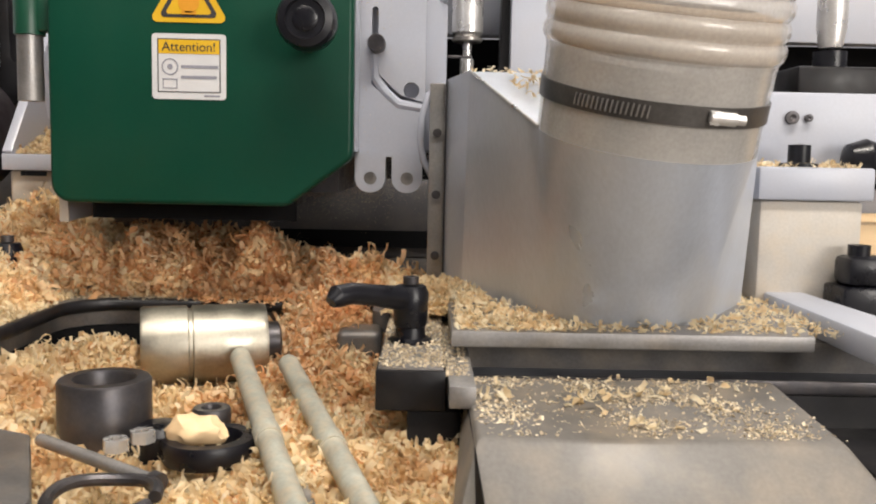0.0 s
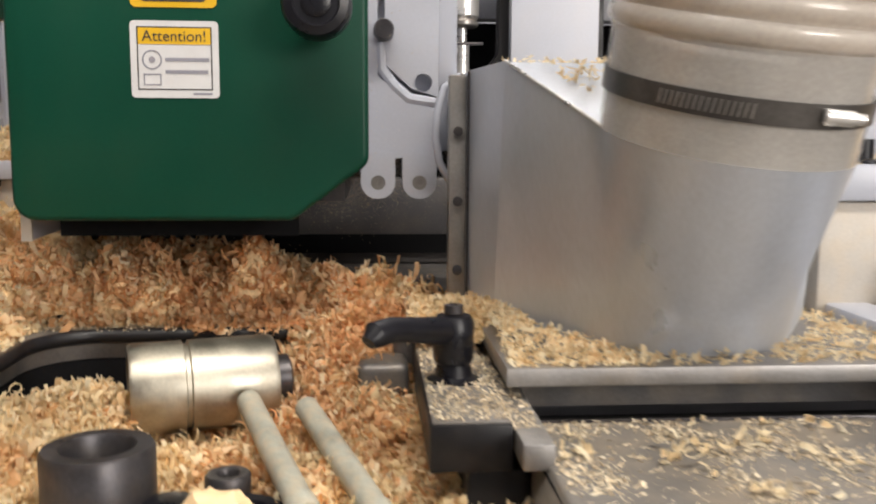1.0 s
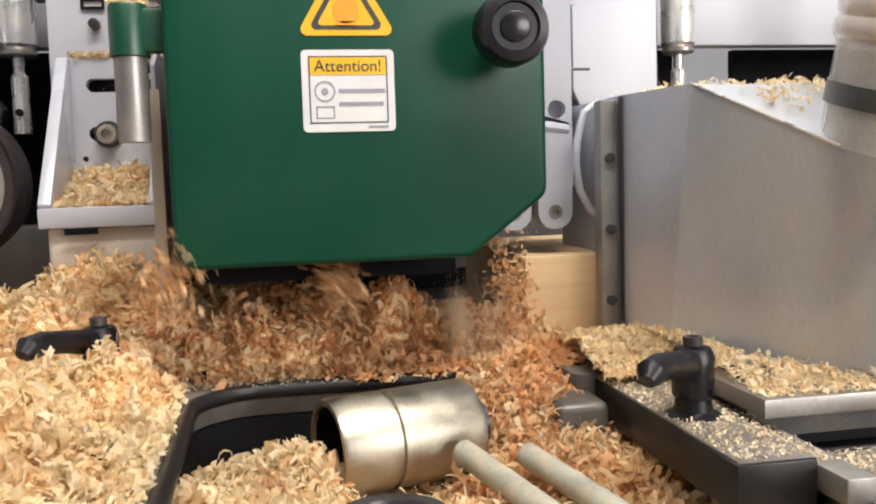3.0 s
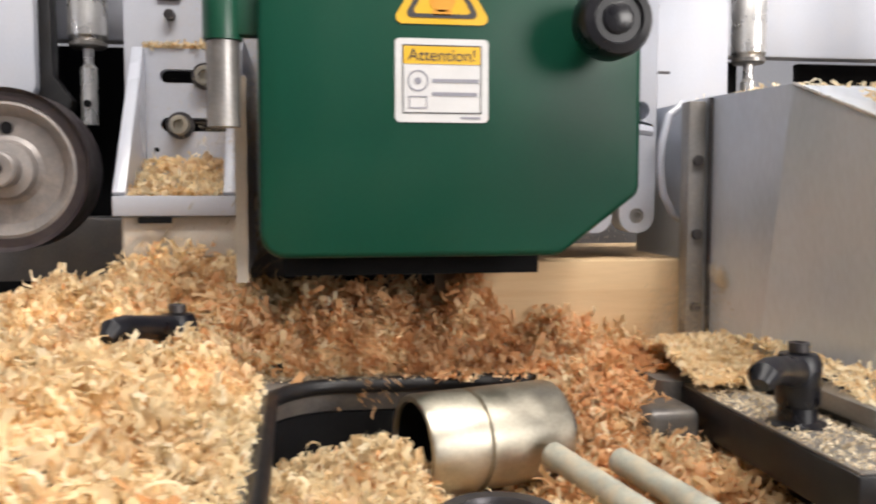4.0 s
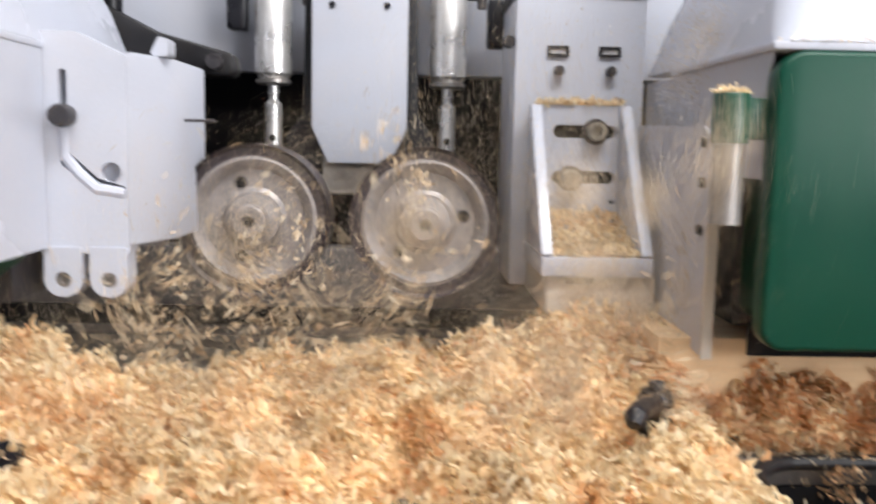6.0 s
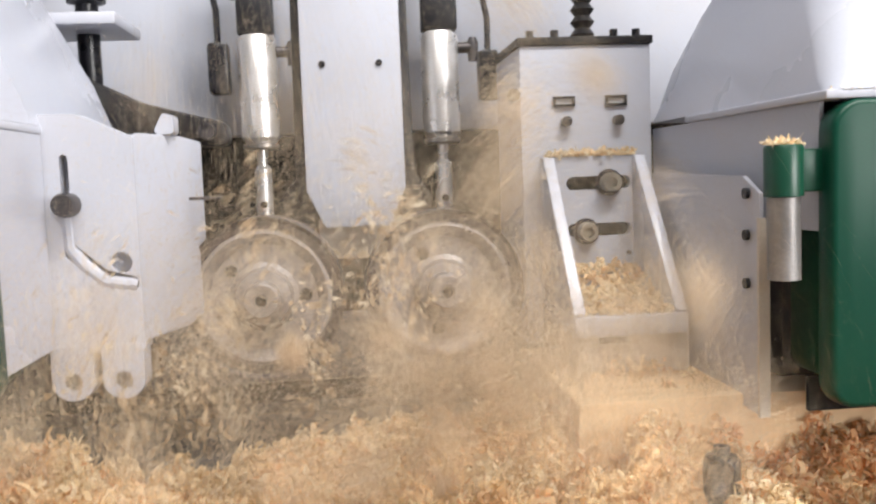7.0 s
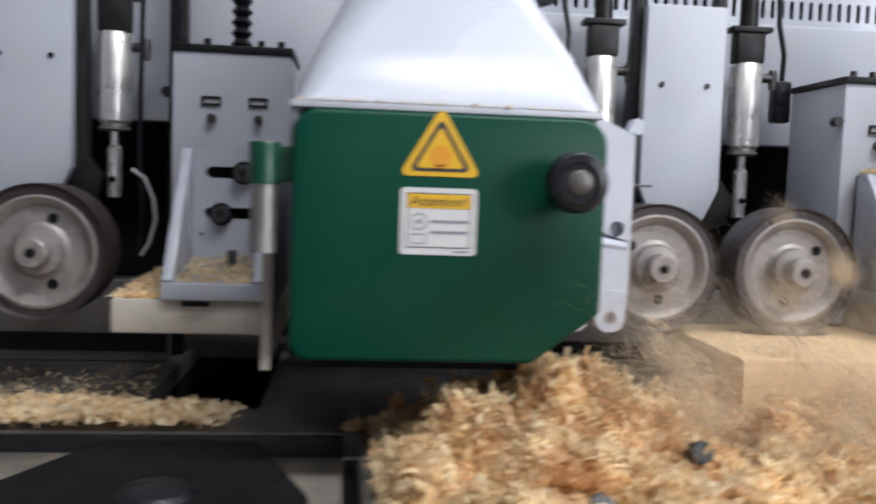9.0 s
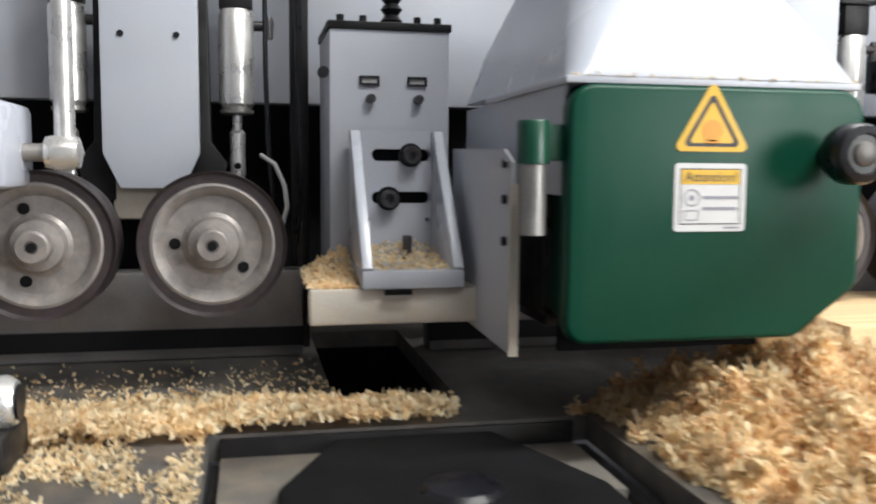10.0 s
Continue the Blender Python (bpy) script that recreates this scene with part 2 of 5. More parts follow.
def lathe(profile, axis="z", at=(0, 0, 0), segments=40):
    """profile: (radius, along) pairs. Axis y turns along towards -y."""
    bm = bmesh.new()
    rings = []
    for r, h in profile:
        if r < 1e-6:
            rings.append([bm.verts.new((0, 0, h))])
        else:
            rings.append([bm.verts.new((r * math.cos(2 * math.pi * i / segments), r * math.sin(2 * math.pi * i / segments), h)) for i in range(segments)])
    for a, b in zip(rings, rings[1:]):
        for i in range(segments):
            j = (i + 1) % segments
            q = [a[i % len(a)], a[j % len(a)], b[j % len(b)], b[i % len(b)]]
            q = list(dict.fromkeys(q))
            if len(q) > 2:
                bm.faces.new(q)
    bmesh.ops.transform(bm, matrix=Matrix.Translation(at) @ AXES[axis], verts=bm.verts)
    return bm


def rounded_polygon(points, radii, steps=6):
    """Points with each corner rounded by its radius."""
    out = []
    n = len(points)
    for i in range(n):
        p, a, b = Vector(points[i]), Vector(points[i - 1]), Vector(points[(i + 1) % n])
        r = radii[i] if isinstance(radii, (list, tuple)) else radii
        if r <= 0:
            out.append(tuple(p))
            continue
        u, w = (a - p).normalized(), (b - p).normalized()
        ang = u.angle(w)
        d = min(r / math.tan(ang / 2), (a - p).length * 0.49, (b - p).length * 0.49)
        rr = d * math.tan(ang / 2)
        c = p + (u + w).normalized() * (rr / math.sin(ang / 2))
        s, e = p + u * d - c, p + w * d - c
        for k in range(steps + 1):
            f = k / steps
            v = s.lerp(e, f).normalized() * rr
            out.append(tuple(c + v))
    return out


def slab(points, d0, d1, plane="xz", bevel=0.0, segments=2):
    """A plate with the given outline. plane xz: thickness along y; xy: along z; yz: along x."""
    bm = bmesh.new()

    def put(p, d):
        return {"xz": (p[0], d, p[1]), "xy": (p[0], p[1], d), "yz": (d, p[0], p[1])}[plane]

    a = [bm.verts.new(put(p, d0)) for p in points]
    b = [bm.verts.new(put(p, d1)) for p in points]
    bm.faces.new(a)
    bm.faces.new(b[::-1])
    n = len(points)
    for i in range(n):
        bm.faces.new((a[i], b[i], b[(i + 1) % n], a[(i + 1) % n]))
    bmesh.ops.recalc_face_normals(bm, faces=bm.faces)
    if bevel:
        rim = [e for e in bm.edges if (e.verts[0] in a) == (e.verts[1] in a)]
        bevelled(bm, bevel, segments, rim)
    return bm


def tube(points, radius, segments=12, caps=True):
    bm = bmesh.new()
    pts = [Vector(p) for p in points]
    rings = []
    side = None
    for i, p in enumerate(pts):
        d = (pts[min(i + 1, len(pts) - 1)] - pts[max(i - 1, 0)]).normalized()
        if side is None:
            side = d.orthogonal().normalized()
        side = (side - d * side.dot(d)).normalized()
        up = d.cross(side)
        r = radius[i] if isinstance(radius, (list, tuple)) else radius
        rings.append([bm.verts.new(p + (side * math.cos(2 * math.pi * k / segments) + up * math.sin(2 * math.pi * k / segments)) * r) for k in range(segments)])
    for a, b in zip(rings, rings[1:]):
        for k in range(segments):
            bm.faces.new((a[k], a[(k + 1) % segments], b[(k + 1) % segments], b[k]))
    if caps:
        bm.faces.new(rings[0][::-1])
        bm.faces.new(rings[-1])
    return bm


def plate_with_holes(outer, holes, d0, d1, plane="xz"):
    """A plate whose holes go right through it."""
    bm = bmesh.new()

    def put(p, d):
        return {"xz": (p[0], d, p[1]), "xy": (p[0], p[1], d), "yz": (d, p[0], p[1])}[plane]

    for loop in (outer, *holes):
        vs = [bm.verts.new(put(p, d0)) for p in loop]
        for i in range(len(vs)):
            bm.edges.new((vs[i], vs[(i + 1) % len(vs)]))
    bmesh.ops.triangle_fill(bm, use_beauty=True, use_dissolve=False, edges=list(bm.edges))
    got = bmesh.ops.extrude_face_region(bm, geom=list(bm.faces))
    move = {"xz": (0, d1 - d0, 0), "xy": (0, 0, d1 - d0), "yz": (d1 - d0, 0, 0)}[plane]
    bmesh.ops.translate(bm, vec=move, verts=[v for v in got["geom"] if isinstance(v, bmesh.types.BMVert)])
    return bm


def circle(cx, cy, r, n=20):
    return [(cx + r * math.cos(2 * math.pi * i / n), cy + r * math.sin(2 * math.pi * i / n)) for i in range(n)]


def slot(cx, cy, length, height, n=8):
    """A slot with round ends, lying along the first axis."""
    r, h = height / 2, length / 2 - height / 2
    right = [(cx + h + r * math.cos(a), cy + r * math.sin(a)) for a in (math.pi * (k / n - 0.5) for k in range(n + 1))]
    left = [(cx - h - r * math.cos(a), cy - r * math.sin(a)) for a in (math.pi * (k / n - 0.5) for k in range(n + 1))]
    return right + left


def words(text, size, mat, parent, m, name="lettering"):
    c = bpy.data.curves.new(name, "FONT")
    c.body, c.size, c.align_x, c.align_y, c.extrude = text, size, "CENTER", "CENTER", 0.0001
    o = bpy.data.objects.new(name, c)
    me = bpy.data.meshes.new_from_object(o)
    bpy.data.objects.remove(o)
    me.materials.append(mat)
    ob = new(name, me)
    ob.parent = parent
    ob.matrix_basis = m
    return ob


# ---------------------------------------------------------------- the place
BED_Z = -0.030
MODULE = -0.757          # second machining head, to the left of the first
OPENING = [(-1.02, -0.36), (-0.69, -0.36), (-0.69, 0.106), (-1.02, 0.106)]
CUTTER_SLOT = [(-0.908, 0.19), (-0.79, 0.19), (-0.79, 0.56), (-0.908, 0.56)]


def structure(name, bm, mat, label, category):
    return tagged(part(name, bm, mat), label, category, kind="structure")


structure("floor", box(-6, 6, -5, 5, -0.95, -0.9), FLOOR, "grey concrete workshop floor under the machine", "floor")
structure("wall_back", box(-6, 6, 4.8, 5, -0.9, 3.2), WALL, "plain pale painted workshop wall behind machine", "wall")
structure("wall_front", plate_with_holes([(-6, -0.9), (6, -0.9), (6, 3.2), (-6, 3.2)], [[(2.2, 0.35), (5.0, 0.35), (5.0, 2.35), (2.2, 2.35)]], -5, -4.8), WALL, "plain pale painted workshop wall opposite machine", "wall")
structure("wall_east", box(5.8, 6, -4.8, 4.8, -0.9, 3.2), WALL, "plain pale painted workshop side wall", "wall")
structure("wall_west", box(-6, -5.8, -4.8, 4.8, -0.9, 3.2), WALL, "plain pale painted workshop side wall", "wall")
win = thing("window_1", 3.6, -4.9, 1.35, "wide white-framed workshop window letting daylight in", "window", kind="structure")
part("window_frame", plate_with_holes([(-1.4, -1.0), (1.4, -1.0), (1.4, 1.0), (-1.4, 1.0)], [[(-1.34, -0.94), (1.34, -0.94), (1.34, 0.94), (-1.34, 0.94)]], -0.03, 0.03), WHITE, win)
structure("ceiling", box(-6, 6, -5, 5, 3.2, 3.3), CEILING, "plain white workshop ceiling above machine", "ceiling")

bed = thing("machine_bed", 0, 0, 0, "worn grey cast-iron machine bed strewn with shavings", "machine bed", kind="structure")
edge = rounded_polygon([(-1.9, -0.42), (0.006, -0.42), (0.006, 0.045), (0.272, 0.045), (0.272, 0.0), (0.345, 0.0), (0.345, -0.1), (1.7, -0.1), (1.7, 0.62), (-1.9, 0.62)],
                       [0, 0, 0.05, 0.012, 0.012, 0.004, 0, 0, 0, 0], 8)
part("bed_plate", plate_with_holes(edge, [OPENING, CUTTER_SLOT], BED_Z, BED_Z - 0.022, "xy"), BED, bed)
part("base_casting", box(-1.9, 1.7, 0.06, 0.62, -0.9, -0.17, 0.01), GREY_MID, bed, "grey enamelled base casting")
part("front_casting", box(-1.9, 0.33, -0.415, 0.058, -0.9, -0.17, 0.006), GREY_MID, bed, "grey enamelled base casting")
# sunken pocket with a dark wall, round at its back corner
pocket = thing("recess_liner", 0, 0, 0, "black cast pocket sunk in the machine bed", "pocket", kind="structure")
outer = rounded_polygon([(-0.006, -0.415), (0.344, -0.415), (0.344, 0.055), (-0.006, 0.055)], [0.01, 0.01, 0.02, 0.055], 8)
inner = rounded_polygon([(0.009, -0.405), (0.3435, -0.405), (0.3435, 0.042), (0.009, 0.042)], [0.01, 0.002, 0.002, 0.047], 8)
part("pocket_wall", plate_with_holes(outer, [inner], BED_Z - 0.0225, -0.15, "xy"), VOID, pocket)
part("pocket_floor", box(-0.006, 0.344, -0.415, 0.055, -0.162, -0.151), BLACK_CAST, pocket)
lip = [(0.0105, -0.41), (0.0105, -0.01)] + [(0.0105 + 0.05 * (1 - math.cos(a)), -0.01 + 0.05 * math.sin(a)) for a in (math.pi / 2 * k / 10 for k in range(1, 11))] + [(0.267, 0.0405)]
part("pocket_lip", tube([(x, y, BED_Z - 0.0035) for x, y in lip], 0.0055, 12), BLACK_CAST, pocket, "rounded black rim")

frame_ob = thing("machine_frame", 0, 0.5, 0, "pale blue-grey sheet-metal machine frame with vent slots", "machine frame", kind="structure")
vents = []
for k in range(-120, 96):
    vents.append([(k * 0.014 + b, 0.46 + a) for a, b in slot(0.0, 0.0, 0.026, 0.0062, 4)])
part("vent_strip", plate_with_holes([(-1.7, 0.438), (1.35, 0.438), (1.35, 0.52), (-1.7, 0.52)], vents, 0.018, 0.024), WHITE, frame_ob, "white strip pierced by vent slots")
# black sheet behind the slots stands for the shade inside
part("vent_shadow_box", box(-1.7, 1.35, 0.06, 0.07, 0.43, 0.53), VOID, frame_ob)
part("upper_panel", box(-1.75, 1.5, 0.01, 0.04, 0.27, 0.4375, 0.003), GREY, frame_ob, "pale blue-grey sheet panel")
part("upper_cover", box(-1.75, 1.5, 0.004, 0.05, 0.521, 0.95, 0.004), GREY, frame_ob, "pale blue-grey sheet panel")
# black sheets added where the open back is only dark
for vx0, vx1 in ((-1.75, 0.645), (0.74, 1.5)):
    part("rear_shade_sheet", box(vx0, vx1, 0.125, 0.14, -0.06, 0.28), VOID, frame_ob)
# fence along the back of the bed
for fx0, fx1 in ((-1.75, -0.925), (-0.775, 1.5)):
    part("fence", box(fx0, fx1, -0.09, -0.05, BED_Z + 0.0005, 0.072, 0.004), FENCE, frame_ob, "dark steel fence along the bed")
    # black strip on the fence face paints the shade of its slot
    part("slot_shade_strip", box(fx0, fx1, -0.094, -0.0905, -0.016, 0.006), VOID, frame_ob)


# ---------------------------------------------------------------- cutter head covers
def warning_label(parent, cx, z0):
    """Yellow warning triangle above a white notice."""
    tri = [(cx - 0.0325, z0 + 0.0615), (cx + 0.0325, z0 + 0.0615), (cx, z0 + 0.1165)]
    t = part("warning_triangle", slab(rounded_polygon(tri, 0.004, 4), -0.0006, 0.0, "xz"), YELLOW, parent, "yellow warning triangle sticker")
    c = Vector((cx, z0 + 0.0775))
    def shrink(f):
        return [tuple(c + (Vector(p) - c) * f) for p in tri]
    part("triangle_border", plate_with_holes(rounded_polygon(shrink(0.76), 0.003, 4), [rounded_polygon(shrink(0.60), 0.002, 4)], -0.0009, -0.0007), INK, t)
    part("pictogram", slab(circle(cx, z0 + 0.0775, 0.0085, 20), -0.0009, -0.0007), ORANGE, t)
    part("pictogram_base", box(cx - 0.006, cx + 0.006, -0.0009, -0.0007, z0 + 0.067, z0 + 0.0705), ORANGE, t)
    n = part("notice", slab(rounded_polygon([(cx - 0.03, z0), (cx + 0.03, z0), (cx + 0.03, z0 + 0.0525), (cx - 0.03, z0 + 0.0525)], 0.003, 4), -0.0006, 0.0), STICKER, parent, "white notice sticker headed Attention!")
    part("notice_border", plate_with_holes([(cx - 0.0255, z0 + 0.0055), (cx + 0.0255, z0 + 0.0055), (cx + 0.0255, z0 + 0.0485), (cx - 0.0255, z0 + 0.0485)],
         [[(cx - 0.0247, z0 + 0.0063), (cx + 0.0247, z0 + 0.0063), (cx + 0.0247, z0 + 0.0477), (cx - 0.0247, z0 + 0.0477)]], -0.0009, -0.0007), INK, n)
    part("notice_band", box(cx - 0.0246, cx + 0.0246, -0.0009, -0.0007, z0 + 0.0365, z0 + 0.0476), YELLOW, n)
    words("Attention!", 0.0105, INK, n, pose(cx, -0.0011, z0 + 0.0418, 90))
    ring = plate_with_holes(circle(cx - 0.0155, z0 + 0.026, 0.0068), [circle(cx - 0.0155, z0 + 0.026, 0.0058)], -0.0009, -0.0007)
    part("cutter_drawing", ring, INK_GREY, n)
    part("cutter_drawing_hub", slab(circle(cx - 0.0155, z0 + 0.026, 0.0022), -0.0009, -0.0007), INK_GREY, n)
    part("cutter_drawing_foot", plate_with_holes([(cx - 0.0215, z0 + 0.0085), (cx - 0.0095, z0 + 0.0085), (cx - 0.0095, z0 + 0.0165), (cx - 0.0215, z0 + 0.0165)],
         [[(cx - 0.0207, z0 + 0.0093), (cx - 0.0103, z0 + 0.0093), (cx - 0.0103, z0 + 0.0157), (cx - 0.0207, z0 + 0.0157)]], -0.0009, -0.0007), INK_GREY, n)
    for zz, x1 in ((0.0262, 0.0235), (0.0178, 0.0225)):
        part("print_bar", box(cx - 0.0065, cx + x1, -0.0009, -0.0007, z0 + zz - 0.0012, z0 + zz + 0.0012), INK_GREY, n)
    part("print_bar", box(cx + 0.012, cx + 0.025, -0.0009, -0.0007, z0 + 0.0022, z0 + 0.0036), INK_GREY, n)


def cutter_cover(x0, label, cap):
    c = thing("cutter_head_cover", x0, 0, 0, label, "machine guard", "cutter head covers")
    out = [(0.006, 0.057), (0.200, 0.057), (0.2545, 0.098), (0.2545, 0.254), (0.006, 0.254)]
    part("door_panel", slab(rounded_polygon(out, [0.016, 0.012, 0.012, 0.022, 0.020], 6), 0.0, 0.020, "xz", 0.004, 3), GREEN, c, "glossy green enamel door")
    part("door_return", slab(rounded_polygon([(0.022, 0.064), (0.197, 0.064), (0.248, 0.102), (0.248, 0.249), (0.022, 0.249)], [0.014, 0.012, 0.012, 0.02, 0.02], 5), 0.0205, 0.085, "xz"), GREEN_DARK, c)
    part("side_panel", slab([(0.0206, 0.104), (0.1135, 0.104), (0.1135, 0.2542), (0.0206, 0.2542)], 0.2482, 0.2512, "yz"), WHITE, c, "white sheet at the side of the cover")
    part("inner_housing", box(0.016, 0.235, 0.0855, 0.30, 0.066, 0.25), STEEL_DARK, c)
    part("top_flange", box(0.004, 0.252, 0.004, 0.24, 0.2545, 0.2600, 0.001), GREY, c, "pale flange with paint chipped along it")
    # hinge
    h = part("hinge_barrel", lathe([(0, 0.194), (0.0125, 0.194), (0.0125, 0.225), (0.0115, 0.227), (0, 0.227)], "z", (-0.016, 0.02, 0), 24), GREEN_DARK, c, "green hinge barrel")
    part("hinge_pin", lathe([(0, 0.14), (0.0105, 0.14), (0.0105, 0.1935), (0, 0.1935)], "z", (-0.016, 0.02, 0), 24), STEEL_DULL, h, "bare grey steel hinge pin")
    part("hinge_leaf", box(-0.012, 0.010, 0.012, 0.026, 0.1965, 0.224, 0.002), GREEN_DARK, h)
    # knob
    k = part("locking_knob", lathe([(0, -0.002), (0.009, -0.002), (0.009, 0.012), (0.0135, 0.016), (0.021, 0.02), (0.0232, 0.026), (0.0232, 0.041), (0.021, 0.046), (0.0155, 0.0475), (0.0145, 0.045), (0, 0.045)], "y", (0.221, 0, 0.203), 36), BLACK, c, "black plastic locking knob")
    part("knob_cap", lathe([(0, 0.0452), (0.0095, 0.0452), (0.0095, 0.0465), (0.008, 0.0472), (0, 0.0474)], "y", (0.221, 0, 0.203), 24), CLAMP if cap else BLACK, k, "dark metal knob insert" if cap else "")
    warning_label(c, 0.121, 0.143)
    # near-black strip across the gap below the door
    part("lower_lip", box(0.02, 0.2, 0.055, 0.06, 0.041, 0.0655), VOID, c, "dark strip hanging below the door")
    part("chip_breaker", box(0.03, 0.19, 0.12, 0.2, 0.05, 0.0655, 0.003), STEEL_DARK, c)
    return c


cutter_cover(0.0, "dark green enamelled cutter head cover with warning stickers", False)
cutter_cover(MODULE, "green enamelled cutter head cover below white extraction hood", True)


def extraction_hood(x0):
    h = thing("extraction_hood", x0, 0, 0.2602, "white sheet-metal extraction hood above a green cover", "extraction hood", "extraction hoods")
    bm = bmesh.new()
    rings, n = [], 48
    for f, hw, y0, y1, rad in ((0.0, 0.122, 0.004, 0.34, 0.012), (0.05, 0.120, 0.006, 0.34, 0.02), (0.3, 0.107, 0.03, 0.34, 0.03), (0.6, 0.088, 0.062, 0.33, 0.05), (0.85, 0.076, 0.085, 0.29, 0.068), (1.0, 0.073, 0.088, 0.250, 0.07), (1.5, 0.072, 0.088, 0.232, 0.0715)):
        pts = rounded_polygon([(0.129 - hw, y0), (0.129 + hw, y0), (0.129 + hw, y1), (0.129 - hw, y1)], rad, 11)
        rings.append([bm.verts.new((p[0], p[1], f * 0.16)) for p in pts])
    for a, b in zip(rings, rings[1:]):
        for i in range(len(a)):
            bm.faces.new((a[i], a[(i + 1) % len(a)], b[(i + 1) % len(a)], b[i]))
    part("hood_shell", bm, WHITE, h)
    part("side_skirt", slab([(0.0206, -0.09), (0.335, -0.09), (0.335, -0.006), (0.0206, -0.006)], 0.0085, 0.0115, "yz"), GREY, h, "grey sheet skirt at the side of the hood")
    ribs = []
    for i in range(60):
        ribs.append((0.0735 + 0.003 * math.sin(i * 1.1), 0.235 + i * 0.006))
    part("hose", lathe(ribs, "z", (0.129, 0.16, 0), 36), HOSE, h, "ribbed clear plastic extraction hose")
    part("collar_band", lathe([(0.0725, 0.225), (0.0755, 0.225), (0.0755, 0.24), (0.0725, 0.24)], "z", (0.129, 0.16, 0), 36), CLAMP, h)
    return h


extraction_hood(0.0)
extraction_hood(MODULE)


def side_plate(x0):
    s = thing("head_side_plate", x0, 0.115, 0, "pale grey cast side plate with curved slot and bolt", "side plate", "head side plates")
    body = [(0.243, 0.1), (0.313, 0.1), (0.313, 0.25), (0.275, 0.268), (0.243, 0.268)]
    groove = rounded_polygon([(0.262, 0.240), (0.268, 0.240), (0.268, 0.178), (0.290, 0.158), (0.311, 0.152), (0.311, 0.143), (0.290, 0.146), (0.262, 0.168)], 0.003, 3)
    part("plate", plate_with_holes(rounded_polygon(body, [0.004, 0.001, 0.001, 0.008, 0.004], 4), [groove, circle(0.300, 0.163, 0.0075)], 0.0, 0.022), GREY, s)
    # white back and ledge put the light caught in the groove into colour
    part("groove_back", box(0.25, 0.312, 0.012, 0.0218, 0.11, 0.248), WHITE, s)
    part("groove_ledge", tube([(0.2645, 0.004, 0.196), (0.2655, 0.004, 0.174), (0.275, 0.004, 0.161), (0.288, 0.004, 0.1495), (0.310, 0.004, 0.1465)], 0.0055, 10), WHITE, s, "ledge of the curved slot, its lit band put in white")
    part("slanting_cheek", slab([(0.3132, 0.0), (0.334, 0.062), (0.334, 0.16), (0.243, 0.16), (0.243, 0.0225), (0.3132, 0.0225)], 0.106, 0.254, "xy", 0.002), GREY, s, "receding grey cheek")
    part("ear", slab(rounded_polygon([(0.318, 0.2542), (0.334, 0.2542), (0.334, 0.268), (0.326, 0.27)], 0.003, 3), 0.04, 0.06, "xz"), GREY, s)
    part("bolt", lathe([(0, -0.004), (0.0085, -0.004), (0.0085, 0.014), (0.0075, 0.017), (0, 0.017)], "y", (0.267, 0, 0.205), 16), STEEL_DARK, s, "dark steel bolt")
    part("bolt_rod", lathe([(0, 0.0), (0.0013, 0.0), (0.0013, 0.026), (0, 0.026)], "x", (0.3345, 0.085, 0.205), 12), STEEL_DARK, s)
    for cx in (0.262, 0.297):
        lug = rounded_polygon([(cx - 0.0145, 0.105), (cx + 0.0145, 0.105), (cx + 0.0145, 0.066), (cx - 0.0145, 0.066)], [0.002, 0.002, 0.0135, 0.0135], 6)
        lg = part("lug", plate_with_holes(lug, [circle(cx, 0.0795, 0.0062)], -0.002, 0.02), GREY, s, "grey lug with a bolt hole")
        part("lug_bolt", lathe([(0, -0.006), (0.0062, -0.006), (0.0062, 0.001), (0.003, 0.0012), (0.003, -0.001), (0, -0.001)], "y", (cx, 0, 0.0795), 16), STEEL_DULL, lg)
    return s


side_plate(0.0)
side_plate(MODULE)


